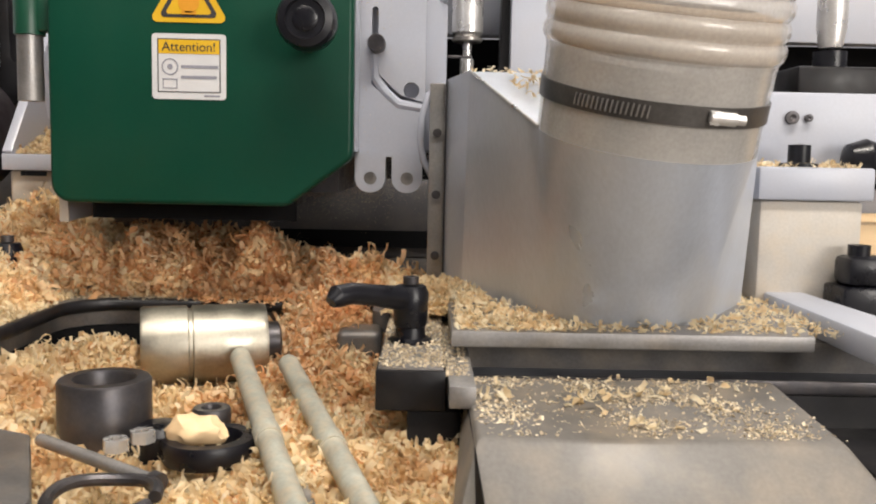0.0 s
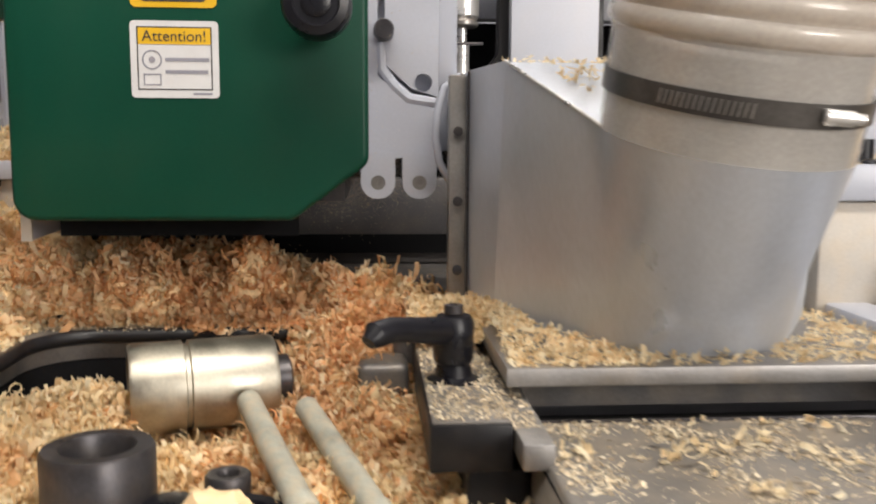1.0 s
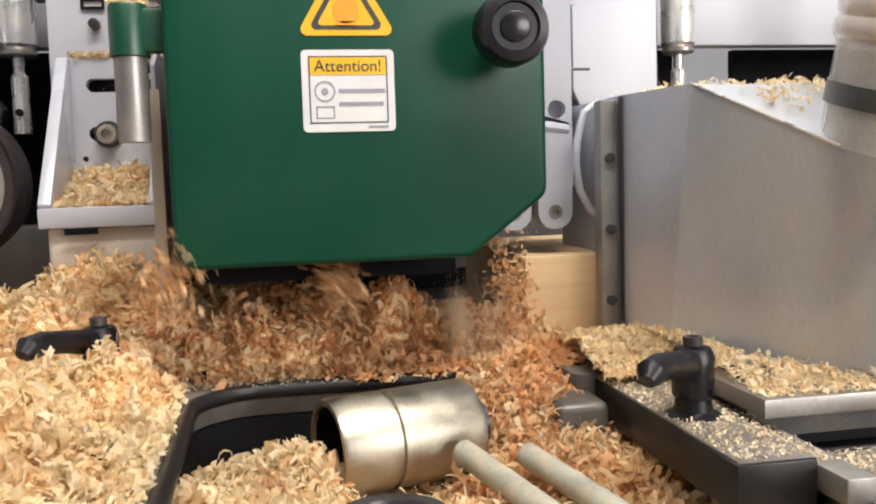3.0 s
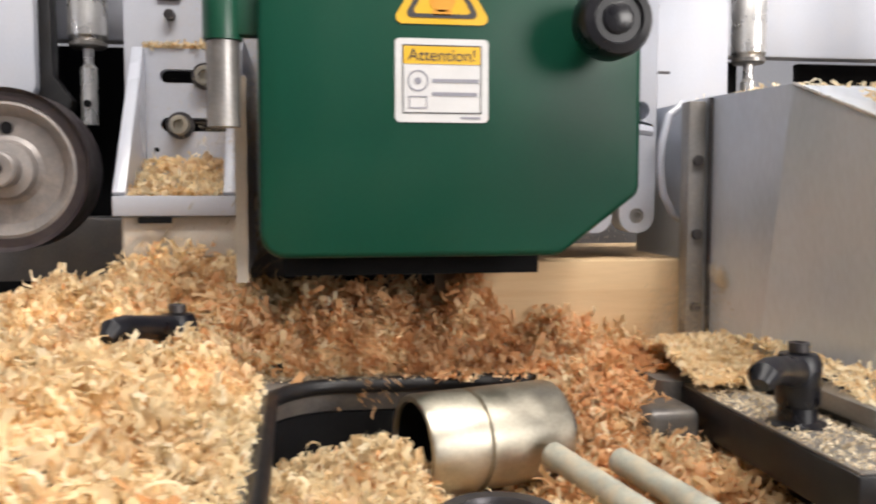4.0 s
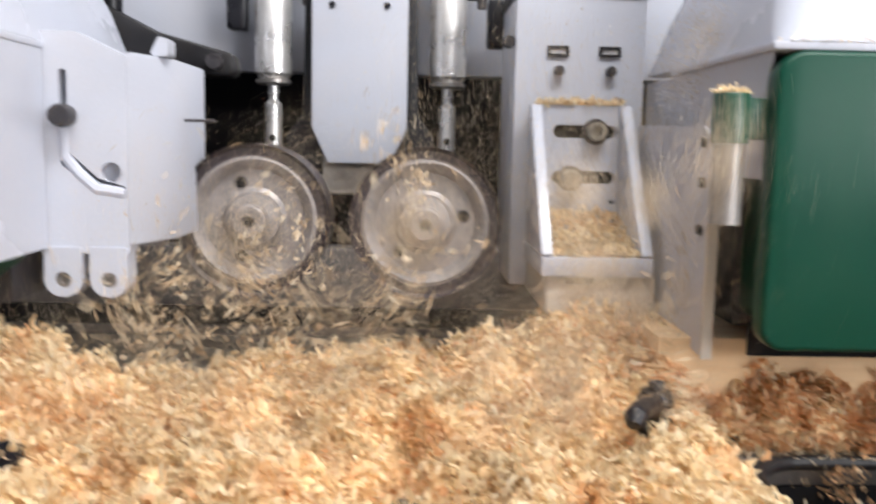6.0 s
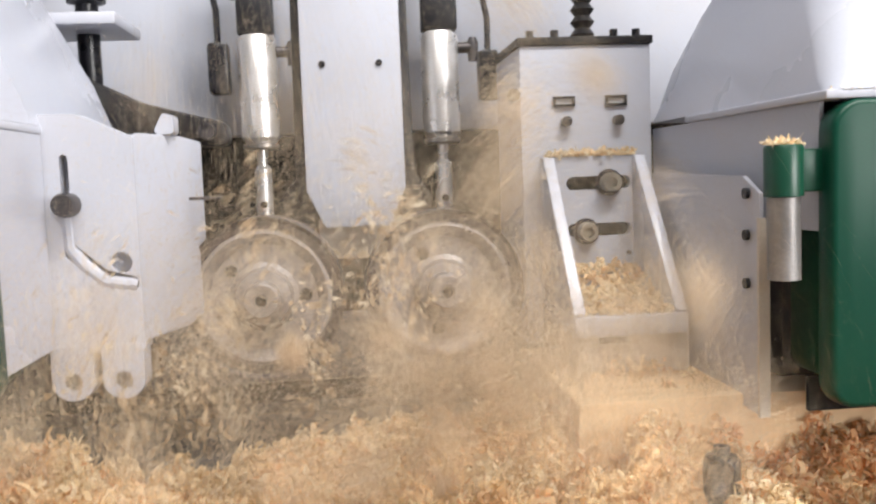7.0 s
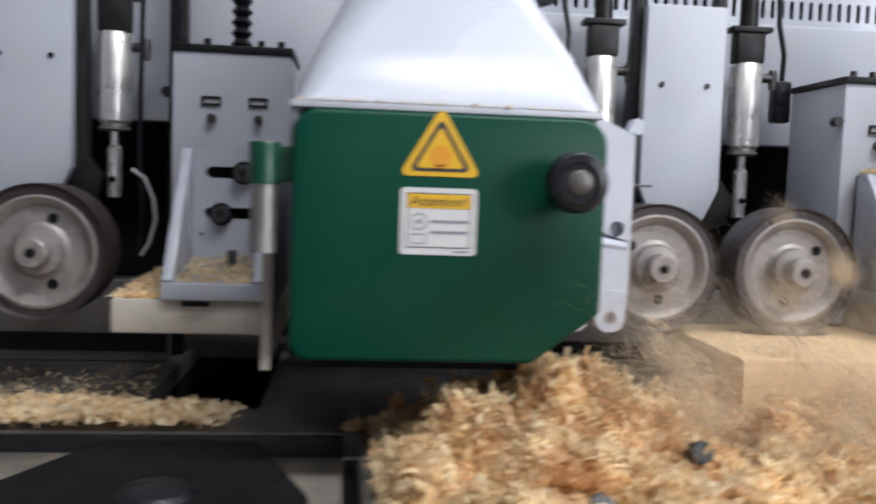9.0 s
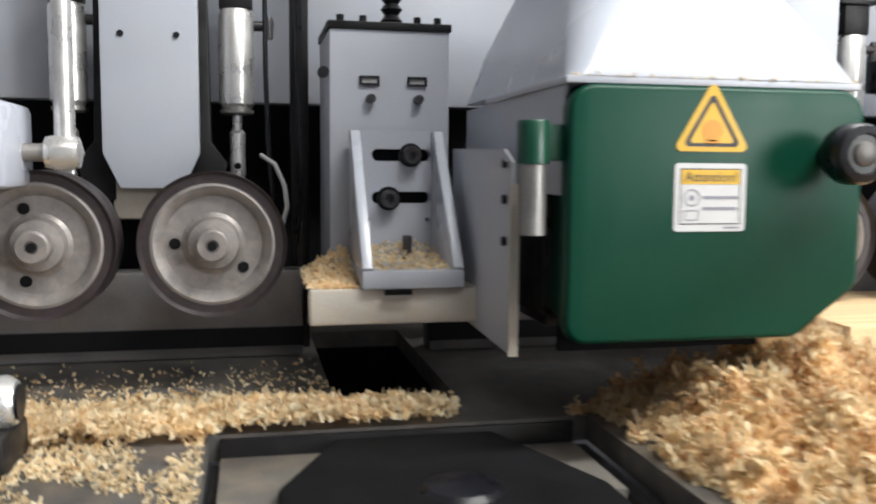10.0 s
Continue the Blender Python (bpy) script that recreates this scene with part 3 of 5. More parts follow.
# ---------------------------------------------------------------- pressure shoes on their angle brackets
def pressure_shoe(x0, foot, lit, washer_mat, bolt_mat):
    s = thing("pressure_shoe", x0, 0.29, 0.03, lit, "pressure shoe", "pressure shoes")
    dz = -0.03
    back = [(-0.047, 0.095 + dz), (0.047, 0.095 + dz), (0.047, 0.229 + dz), (-0.047, 0.229 + dz)]
    part("slotted_plate", plate_with_holes(back, [slot(0.006, 0.204 + dz, 0.062, 0.0125), slot(0.006, 0.16 + dz, 0.062, 0.0125), circle(-0.029, 0.137 + dz, 0.0025, 10), circle(0.034, 0.137 + dz, 0.0025, 10)], -0.004, 0.008), GREY, s, "pale grey slotted plate")
    # black backing stands for the shade seen through the slots
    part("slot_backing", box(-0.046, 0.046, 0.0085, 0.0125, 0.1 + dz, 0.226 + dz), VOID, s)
    for sx in (-1, 1):
        g = [(-0.115, 0.096 + dz), (-0.004, 0.096 + dz), (-0.004, 0.2285 + dz), (-0.012, 0.2285 + dz)]
        x = sx * 0.043
        part("gusset", slab(rounded_polygon(g, 0.002, 3), x - 0.005, x + 0.005, "yz", 0.0008), WHITE, s, "pale painted gusset edge")
    part("base_plate", box(-0.048, 0.048, -0.115, 0.008, 0.079 + dz, 0.0955 + dz, 0.0012), GREY, s)
    for bx, bz in ((0.0155, 0.204), (-0.0075, 0.159)):
        w = part("washer", lathe([(0, 0.0042), (0.0125, 0.0042), (0.0125, 0.0064), (0, 0.0064)], "y", (bx, 0, bz + dz), 24), washer_mat, s)
        part("bolt", lathe([(0, 0.0066), (0.009, 0.0066), (0.009, 0.0165), (0.008, 0.018), (0.0048, 0.018), (0.0048, 0.011), (0, 0.011)], "y", (bx, 0, bz + dz), 20), bolt_mat, w, "socket-head bolt")
    part("stud", lathe([(0, 0.097 + dz), (0.005, 0.097 + dz), (0.005, 0.122 + dz), (0, 0.123 + dz)], "z", (0.008, -0.03, 0), 12), STEEL_DARK, s, "dark threaded stud")
    f = rounded_polygon(foot, [0.004] * len(foot), 3)
    part("shoe", slab(f, 0.045 + dz, 0.0788 + dz, "xy", 0.003), WARM, s, "cream pressure shoe under the bracket")
    # thin black slip on the front, drawn as the shade of a slot
    part("shoe_slot_shade", box(-0.028, -0.002, -0.1165, -0.1155, 0.0735 + dz, 0.0785 + dz), VOID, s)
    return s


pressure_shoe(-0.068, [(-0.043, -0.108), (0.052, -0.108), (0.052, 0.03), (-0.043, 0.03)], "pale grey angle bracket holding pressure shoe, chips on ledge", STEEL_DARK, BRASS)
pressure_shoe(-0.836, [(-0.098, -0.108), (0.066, -0.108), (0.066, 0.03), (-0.07, 0.03)], "pale grey angle bracket above a wide flared shoe", BLACK, STEEL_DARK)


def chip_guard(x0, top):
    g = thing("chip_guard", x0, 0.053, 0.03, "upright grey sheet-metal chip guard beside a cutter cover", "chip guard", "chip guards")
    part("guard_sheet", slab([(0.012, 0.006), (0.232, 0.012), (0.232, top), (0.04, top - 0.004), (0.014, 0.165)], -0.0015, 0.0015, "yz"), GREY, g)
    part("guard_fold", slab([(0.010, 0.006), (0.013, 0.006), (0.013, 0.148), (0.010, 0.148)], -0.004, 0.004, "yz"), WARM, g)
    for z in (0.1, 0.135, 0.165):
        part("screw", lathe([(0, 0), (0.004, 0), (0.004, 0.003), (0, 0.004)], "x", (-0.0055, 0.03, z), 10), BLACK, g)
    return g


chip_guard(-0.0085, 0.181)
chip_guard(MODULE - 0.0165, 0.181)


# ---------------------------------------------------------------- control columns behind the shoes
def column(x0, label):
    c = thing("adjusting_column", x0, 0.312, 0, label, "machine column", "adjusting columns")
    part("column_body", box(-0.064, 0.064, 0.0, 0.13, 0.05, 0.335, 0.002), GREY, c)
    part("column_lid", box(-0.066, 0.066, -0.003, 0.13, 0.3352, 0.343, 0.001), BLACK_CAST, c, "dark lid plate")
    for x in (-0.022, 0.029):
        s = part("slot_plate", plate_with_holes([(x - 0.0105, 0.277), (x + 0.0105, 0.277), (x + 0.0105, 0.287), (x - 0.0105, 0.287)], [[(x - 0.008, 0.2795), (x + 0.008, 0.2795), (x + 0.008, 0.2845), (x - 0.008, 0.2845)]], -0.003, -0.0002), BLACK, c, "black slotted gauge window")
        part("gauge_strip", box(x - 0.0078, x + 0.0078, -0.0008, -0.0003, 0.2797, 0.2843), STICKER, s)
        part("adjuster", lathe([(0, 0), (0.005, 0), (0.005, 0.009), (0, 0.01)], "y", (x + 0.001, 0, 0.263), 14), STEEL_DARK, c, "small dark adjusting screw")
    for x in (-0.052, -0.028, 0.03, 0.052):
        part("lid_bolt", lathe([(0, 0.3432), (0.004, 0.3432), (0.004, 0.35), (0, 0.35)], "z", (x, 0.006, 0), 10), BLACK, c)
    spr = [(0.0075 + (0.0045 if i % 2 else 0), 0.3432 + 0.006 * i) for i in range(16)]
    part("spindle_bellows", lathe([(0, 0.3432)] + spr + [(0, spr[-1][1])], "z", (0.006, 0.03, 0), 20), BLACK, c, "black ribbed spindle bellows")
    part("spindle", lathe([(0, 0.43), (0.0105, 0.43), (0.0105, 0.52), (0, 0.52)], "z", (0.006, 0.03, 0), 18), STEEL_DULL, c)
    part("side_screw", lathe([(0, 0), (0.006, 0), (0.006, 0.012), (0, 0.012)], "y", (-0.07, 0.01, 0.29), 12), BLACK, c)
    return c


column(-0.065, "pale grey column with two gauge windows and dark lid")
column(-0.838, "pale grey column with gauge windows behind flared shoe")


# ---------------------------------------------------------------- feed units: arm panel, air cylinders, wheels
def feed_panel(x0):
    p = thing("feed_arm_panel", x0, 0.412, 0.16, "smooth pale blue-grey panel tapering between feed wheels", "machine panel", "feed arm panels")
    out = [(-0.034, 0.006), (0.034, 0.006), (0.052, 0.045), (0.052, 0.276), (-0.052, 0.276), (-0.052, 0.045)]
    part("panel", slab(rounded_polygon(out, [0.004, 0.004, 0.008, 0.003, 0.003, 0.008], 4), 0.0, 0.02, "xz", 0.0015), GREY, p)
    for x in (-0.03, 0.0292):
        part("screw", lathe([(0, 0), (0.0035, 0), (0.0035, 0.002), (0.0016, 0.0021), (0, 0.0012)], "y", (x, 0, 0.176), 12), BLACK, p)
    for sx in (-1, 1):
        arm = [(sx * 0.052, 0.34), (sx * 0.06, 0.34), (sx * 0.064, 0.06), (sx * 0.082, 0.035), (sx * 0.075, 0.0), (sx * 0.03, -0.012)]
        part("black_arm", slab(arm, 0.022, 0.05, "xz", 0.002), BLACK_CAST, p, "black swing arm behind panel")
    part("tie_block", box(-0.045, 0.045, 0.021, 0.06, -0.03, 0.02, 0.006), WARM, p)
    return p


def air_cylinder(x0, y0=0.45):
    c = thing("air_cylinder", x0, y0, 0.2, "bright aluminium air cylinder pressing a feed wheel", "air cylinder", "air cylinders")
    part("barrel", lathe([(0, 0.058), (0.016, 0.058), (0.0205, 0.064), (0.0205, 0.168), (0.018, 0.172), (0, 0.172)], "z", (0, 0, 0), 30), STEEL, c, "polished barrel")
    part("lower_cap", lathe([(0, 0.0515), (0.017, 0.0515), (0.0195, 0.0535), (0.0195, 0.0575), (0, 0.0575)], "z", (0, 0, 0), 30), STEEL_DULL, c)
    part("rod", lathe([(0, -0.03), (0.009, -0.03), (0.009, 0.03), (0.006, 0.034), (0.006, 0.0512), (0, 0.0512)], "z", (0, 0, 0), 20), STEEL, c, "thin bright piston rod")
    part("clevis_pin", lathe([(0, 0), (0.004, 0), (0.004, 0.004), (0, 0.004)], "y", (0, -0.009, -0.008), 12), VOID, c)
    part("top_fitting", join(box(-0.019, 0.019, -0.014, 0.012, 0.1722, 0.212, 0.003), box(-0.027, 0.027, -0.016, 0.012, 0.212, 0.219, 0.001), lathe([(0, 0.219), (0.012, 0.219), (0.012, 0.29), (0, 0.29)], "z", (0, 0, 0), 18)), BLACK_CAST, c, "black top fitting")
    part("air_fitting", join(lathe([(0, 0), (0.006, 0), (0.006, 0.014), (0, 0.014)], "x", (0.02, 0, 0.155), 12), lathe([(0, 0), (0.005, 0), (0.0065, 0.02), (0.004, 0.026), (0, 0.026)], "z", (0.037, 0, 0.14), 12)), STEEL_DARK, c)
    return c


def feed_wheel(label, unit):
    w = new("feed_wheel")
    w["label"] = label
    w.parent = unit
    part("tyre", lathe([(0.0588, 0.0), (0.066, 0.0), (0.0695, 0.004), (0.0695, -0.05), (0.066, -0.055), (0.0588, -0.055), (0.0588, 0.0)], "y", (0, 0, 0), 56), RUBBER, w, "dark worn polyurethane tyre")
    part("disc", lathe([(0, -0.006), (0.026, -0.006), (0.03, -0.009), (0.046, -0.009), (0.05, -0.003), (0.0555, 0.0), (0.0586, -0.001), (0.0586, -0.05), (0, -0.05)], "y", (0, 0, 0), 56), ALU, w, "dusty cast aluminium disc")
    h = part("hub", lathe([(0, 0.022), (0.0055, 0.022), (0.0062, 0.024), (0.0135, 0.024), (0.0155, 0.022), (0.0155, 0.004), (0.0235, 0.002), (0.026, -0.0055), (0, -0.0055)], "y", (0, 0, 0), 32), ALU, w, "stepped hub")
    # flat black discs carry the shade of the bore and the holes
    part("bore_shade_disc", lathe([(0, 0.0226), (0.0045, 0.0226), (0.0045, 0.0238), (0, 0.0238)], "y", (0, 0, 0), 14), VOID, w)
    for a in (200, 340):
        part("hole_shade_disc", lathe([(0, -0.0088), (0.0055, -0.0088), (0.0055, -0.0078), (0, -0.0078)], "y", (0.036 * math.cos(radians(a)), 0, 0.036 * math.sin(radians(a))), 14), VOID, w)
    part("axle", lathe([(0, -0.12), (0.014, -0.12), (0.014, -0.0505), (0, -0.0505)], "y", (0, 0, 0), 18), STEEL_DARK, w)
    return w


unit_a = feed_panel(-0.287)
unit_b = feed_panel(-1.0915)
WHEELS = [(-0.215, 30, "dusty feed wheel with dark tyre beside the shoe", unit_a), (-0.372, 150, "dusty feed wheel with dark tyre near side plate", unit_a),
          (-1.019, 0, "clean-rimmed feed wheel with dark tyre above bare bed", unit_b), (-1.176, 70, "outer feed wheel with dark tyre above bare bed", unit_b)]
wheel_objects = [feed_wheel(text, unit) for _, _, text, unit in WHEELS]
for cx in (-0.386, -0.19, -1.183, -0.998, 0.366, 0.569):
    air_cylinder(cx)
feed_panel(0.472)


# ---------------------------------------------------------------- extraction box with hose, at the infeed side
def dust_box():
    ox, oy, oz = 0.4665, 0.012, -0.018
    d = thing("dust_hood", ox, oy, oz, "grey sheet-metal dust hood with clear ribbed hose clamped on", "dust hood")
    top = 0.187
    # the neck leans towards the front and slightly aside
    lean = Matrix.Translation((0.468 - ox, -0.127 - oy, 0.145 - oz)) @ Matrix.Rotation(radians(4.5), 4, "Y") @ Matrix.Rotation(radians(13), 4, "X") @ Matrix.Diagonal((0.82, 0.82, 0.85, 1.0))

    def leaning(bm):
        bmesh.ops.transform(bm, matrix=lean, verts=bm.verts)
        return bm

    def neck(k):
        """Point k of 0..40 on the front half of the neck ring, from one side to the other."""
        a = math.pi * (1 + k / 40)
        return lean @ Vector((0.0905 * math.cos(a), 0.0905 * math.sin(a), -0.034))

    fold_l, fold_r = Vector((-0.1195, -0.002, 0)), Vector((0.1195, -0.002, 0))
    shoulder_l, shoulder_r = Vector((-0.1185, -0.036, top)), Vector((0.1185, -0.036, top))

    def foot(k):
        a = math.pi * (1.24 + 0.52 * k / 40)
        return Vector((0.087 * math.cos(a) * 0.93, -0.0395 + 0.086 * math.sin(a), 0))

    bm = bmesh.new()

    def sheet(rows):
        grid = [[bm.verts.new(p) for p in r] for r in rows]
        for a, b in zip(grid, grid[1:]):
            for i in range(len(a) - 1):
                bm.faces.new((a[i], a[i + 1], b[i + 1], b[i]))

    n = 12
    bottom = [fold_l.lerp(foot(0), i / n) for i in range(n)] + [foot(k) for k in range(41)] + [foot(40).lerp(fold_r, i / n) for i in range(1, n + 1)]
    upper = [shoulder_l.lerp(neck(0), i / n) for i in range(n)] + [neck(k) for k in range(41)] + [neck(40).lerp(shoulder_r, i / n) for i in range(1, n + 1)]
    sheet([[b.lerp(u, f / 8) for b, u in zip(bottom, upper)] for f in range(9)])
    back_l, back_r = Vector((-0.134, 0.048, 0)), Vector((0.121, 0.19, 0))
    up = Vector((0, 0, top))
    sheet([[back_l, fold_l], [back_l + up, shoulder_l]])
    sheet([[fold_r, back_r], [shoulder_r, back_r + up]])
    sheet([[Vector((-0.134, 0.19, 0)), back_l], [Vector((-0.134, 0.19, top)), back_l + up]])
    sheet([[back_r, Vector((-0.134, 0.19, 0))], [back_r + up, Vector((-0.134, 0.19, top))]])
    bmesh.ops.remove_doubles(bm, verts=bm.verts, dist=0.0001)
    bmesh.ops.recalc_face_normals(bm, faces=bm.faces)
    part("hood_body", bm, ZINC, d, "grey brushed sheet-metal shell")
    lid = bmesh.new()
    drop = Vector((0, 0, -0.0008))
    corner = [lid.verts.new(p + drop) for p in (shoulder_l, shoulder_r, back_r + up, Vector((-0.134, 0.19, top)), back_l + up)]
    lid.faces.new(corner)
    lip = [lid.verts.new(p + drop) for p in (neck(40), neck(0))]
    lid.faces.new((corner[0], corner[1], lip[0], lip[1]))
    part("hood_top", lid, ZINC, d, "sloping sheet-metal top")
    part("folded_rim", tube([tuple(shoulder_l), tuple(shoulder_l.lerp(neck(0), 0.5)), tuple(neck(0))], 0.0012, 8), STEEL, d, "bright cut edge of the sheet")
    part("mounting_flange", box(-0.149, -0.1352, 0.052, 0.066, 0.0, 0.184, 0.001), STEEL_DULL, d, "screwed grey mounting flange")
    for z in (0.03, 0.085, 0.14):
        part("flange_screw", lathe([(0, 0), (0.004, 0), (0.004, 0.003), (0, 0.0035)], "y", (-0.142, 0.052, z), 10), STEEL_DARK, d)
    loop = [(-0.137, 0.088, 0.186), (-0.150, 0.086, 0.176), (-0.156, 0.085, 0.155), (-0.157, 0.085, 0.135), (-0.154, 0.086, 0.115), (-0.145, 0.087, 0.099), (-0.138, 0.088, 0.095)]
    part("tube_loop", tube(loop, 0.0032, 10), WHITE, d, "white bent plastic tube at the flange")
    part("seam", box(-0.1352, -0.134, 0.044, 0.05, 0.0, 0.186), STEEL_DARK, d)
    # neck, sawdust film and hose
    part("pipe_stub", leaning(lathe([(0.0885, -0.036), (0.088, 0.028), (0.06, 0.03)], "z", (0, 0, 0), 48)), STEEL_DULL, d)
    part("sawdust_film", leaning(lathe([(0.084, 0.034), (0.0895, 0.038), (0.0895, 0.05), (0.0885, 0.068), (0.07, 0.072)], "z", (0, 0, 0), 40)), HOSE_DUST, d, "sawdust clinging inside hose")
    ribs = [(0.0908, -0.035), (0.0912, -0.012), (0.0925, 0.03)]
    for i in range(260):
        ribs.append((0.0935 + 0.0036 * abs(math.sin(i * 0.3)) ** 0.6, 0.036 + i * 0.0015))
    hz = part("hose", leaning(lathe(ribs, "z", (0, 0, 0), 56)), HOSE, d, "clear ribbed hose stained with sawdust")
    band = part("clamp_band", leaning(lathe([(0.0918, -0.008), (0.0932, -0.008), (0.0932, 0.007), (0.0918, 0.007)], "z", (0, 0, 0), 56)), CLAMP, hz, "dark worm-drive clamp band")
    for k in range(16):
        a = math.pi * (1.22 + 0.0135 * k)
        tooth = box(-0.0006, 0.0006, -0.0012, 0.0003, -0.005, 0.004)
        bmesh.ops.transform(tooth, matrix=Matrix.Translation((0.0935 * math.cos(a), 0.0935 * math.sin(a), 0)) @ Matrix.Rotation(a + math.pi / 2, 4, "Z") @ Matrix.Rotation(0.12, 4, "Y"), verts=tooth.verts)
        part("band_tooth", leaning(tooth), STEEL_DULL, hz)
    part("clamp_screw", leaning(join(lathe([(0, -0.014), (0.0034, -0.014), (0.005, -0.0125), (0.005, 0.006), (0.0036, 0.007), (0.0036, 0.013), (0, 0.0145)], "x", (0.036, -0.0905, 0.0), 14), box(0.022, 0.03, -0.0945, -0.086, -0.005, 0.005, 0.001))), STEEL, hz, "bright clamp screw")
    return d


dust_box()
plate = thing("hood_base_plate", 0.46, 0, BED_Z + 0.0005, "grey ground plate under the dust hood", "base plate")
part("plate", slab([(-0.125, -0.137), (0.126, -0.137), (0.16, 0.0), (0.16, 0.23), (-0.125, 0.23)], 0.0, 0.0115, "xy", 0.0015), STEEL_DULL, plate)
for px, py in ((-0.108, -0.085), (-0.104, -0.06)):
    part("plate_screw", lathe([(0, 0.0116), (0.005, 0.0116), (0.005, 0.015), (0.0025, 0.0152), (0, 0.013)], "z", (px, py, 0), 12), STEEL_DARK, plate)

# ledge in front of the plate, and the dark channel between
ledge = thing("front_ledge", 0.45, -0.205, -0.9, "pale grey casting with chip-strewn top", "machine ledge")
body = bmesh.new()
rings = [[body.verts.new((x, y, z)) for x, y in ((xl, yf), (xr, yf), (xr + 0.012, 0.06), (-0.105, 0.06))]
         for xl, xr, yf, z in ((-0.105, 0.092, -0.074, 0.852), (-0.122, 0.13, -0.118, 0.80), (-0.122, 0.13, -0.118, 0.0))]
for a, b in zip(rings, rings[1:]):
    for k in range(4):
        body.faces.new((a[k], a[(k + 1) % 4], b[(k + 1) % 4], b[k]))
body.faces.new(rings[0])
body.faces.new(rings[-1][::-1])
part("ledge_body", bevelled(body, 0.003), LEDGE, ledge, "pale grey casting with sloping front")
part("ledge_wing", slab([(0.132, -0.064), (0.30, -0.30), (0.30, 0.06), (0.132, 0.06)], 0.0, 0.82, "xy"), BLACK_CAST, ledge)
part("channel", box(-0.1045, 0.9, 0.0605, 0.1045, 0.0, 0.842), BLACK_CAST, ledge, "black channel")
part("channel_rail", box(-0.1, 0.3, 0.062, 0.066, 0.8425, 0.852, 0.001), STEEL_DARK, ledge)

# clamping bar and lever
bar = thing("clamp_bar", 0.308, -0.1, -0.033, "dark steel clamp bar dusted with chips", "clamp bar")
part("bar_body", box(-0.022, 0.022, -0.094, 0.108, -0.026, 0.0, 0.0015), BLACK_CAST, bar)
part("bar_top", box(-0.0205, 0.0205, -0.0925, 0.106, 0.0002, 0.0012), STEEL_DULL, bar, "dull dusty top face")
part("slide_strip", box(0.0235, 0.040, -0.115, 0.10, -0.018, -0.004, 0.001), STEEL_DULL, bar, "grey slide strip beside bar")
part("bar_stem", box(-0.002, 0.032, -0.09, 0.06, -0.4, -0.0265, 0.002), BLACK_CAST, bar, "black upright under the bar")
part("end_block", box(-0.062, -0.026, 0.06, 0.1, -0.05, -0.006, 0.006, 3), BED, bar, "dusty dark iron end block")


def clamp_lever(x, y, z, rz, stem, label):
    l = thing("clamp_lever", x, y, z, label, "clamp lever", "clamp levers", rz=rz)
    part("stem", lathe([(0, -0.002), (0.0165, -0.002), (0.0165, 0.001), (0.0115, 0.003), (0.0105, stem * 0.45), (0.0122, stem * 0.55), (0.0128, stem + 0.012), (0.0105, stem + 0.017), (0, stem + 0.018)], "z", (0, 0, 0), 24), BLACK, l)
    arm = tube([(0.004, 0, stem + 0.007), (-0.014, 0, stem + 0.0095), (-0.036, 0, stem + 0.0135), (-0.056, 0, stem + 0.0165), (-0.068, 0, stem + 0.0155), (-0.073, 0, stem + 0.012)], [0.0085, 0.0086, 0.0074, 0.0074, 0.0078, 0.0045], 18)
    part("arm", arm, BLACK, l, "black glossy lever arm")
    part("cap_screw", lathe([(0, stem + 0.0182), (0.0058, stem + 0.0182), (0.0058, stem + 0.0235), (0.003, stem + 0.0237), (0.003, stem + 0.021), (0, stem + 0.021)], "z", (0, 0, 0), 14), STEEL_DARK, l)
    return l


clamp_lever(0.306, -0.108, -0.0315, 45, 0.023, "black clamp lever on the dusty steel clamp bar")
clamp_lever(-0.050, 0.042, -0.03, 64, 0.031, "black clamp lever half buried in shavings")

# ---------------------------------------------------------------- loose parts in the pocket
bush = thing("bronze_bush", 0.145, -0.036, -0.08, "bronze-coloured grooved bush lying among shavings", "bush", rz=17)
BUSH = 1.09
prof = [(0.0245, -0.048), (0.0275, -0.048), (0.0285, -0.046), (0.0285, -0.016), (0.0264, -0.0152), (0.0264, -0.0128), (0.0285, -0.012), (0.0285, 0.037), (0.0275, 0.04), (0.02, 0.04), (0.0195, 0.02), (0.024, 0.0), (0.0245, -0.048)]
part("sleeve", lathe([(BUSH * a, BUSH * b) for a, b in prof], "x", (0, 0, 0.0285), 48), BRASS, bush)
# black cone puts the shade inside the open bore into colour
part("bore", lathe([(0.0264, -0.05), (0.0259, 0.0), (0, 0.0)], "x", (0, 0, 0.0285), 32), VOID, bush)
part("shaft_end", lathe([(0, 0.032), (0.016, 0.032), (0.016, 0.054), (0.013, 0.056), (0, 0.056)], "x", (0, 0, 0.0285), 28), STEEL_DARK, bush, "dark shaft end")

sleeve = thing("steel_sleeve", 0.116, -0.188, -0.108, "dark blued steel sleeve standing open end up", "sleeve")
part("sleeve_body", lathe([(0.019, 0.0), (0.0275, 0.0), (0.0285, 0.002), (0.0285, 0.064), (0.0272, 0.066), (0.0195, 0.066), (0.0185, 0.064), (0.0185, 0.0)], "z", (0, 0, 0), 48), STEEL_DARK, sleeve)
# black disc deepens the shade at the bottom of the sleeve
part("sleeve_bottom", lathe([(0, 0.004), (0.0183, 0.004), (0.0183, 0.0), (0, 0.0)], "z", (0, 0, 0), 32), VOID, sleeve)

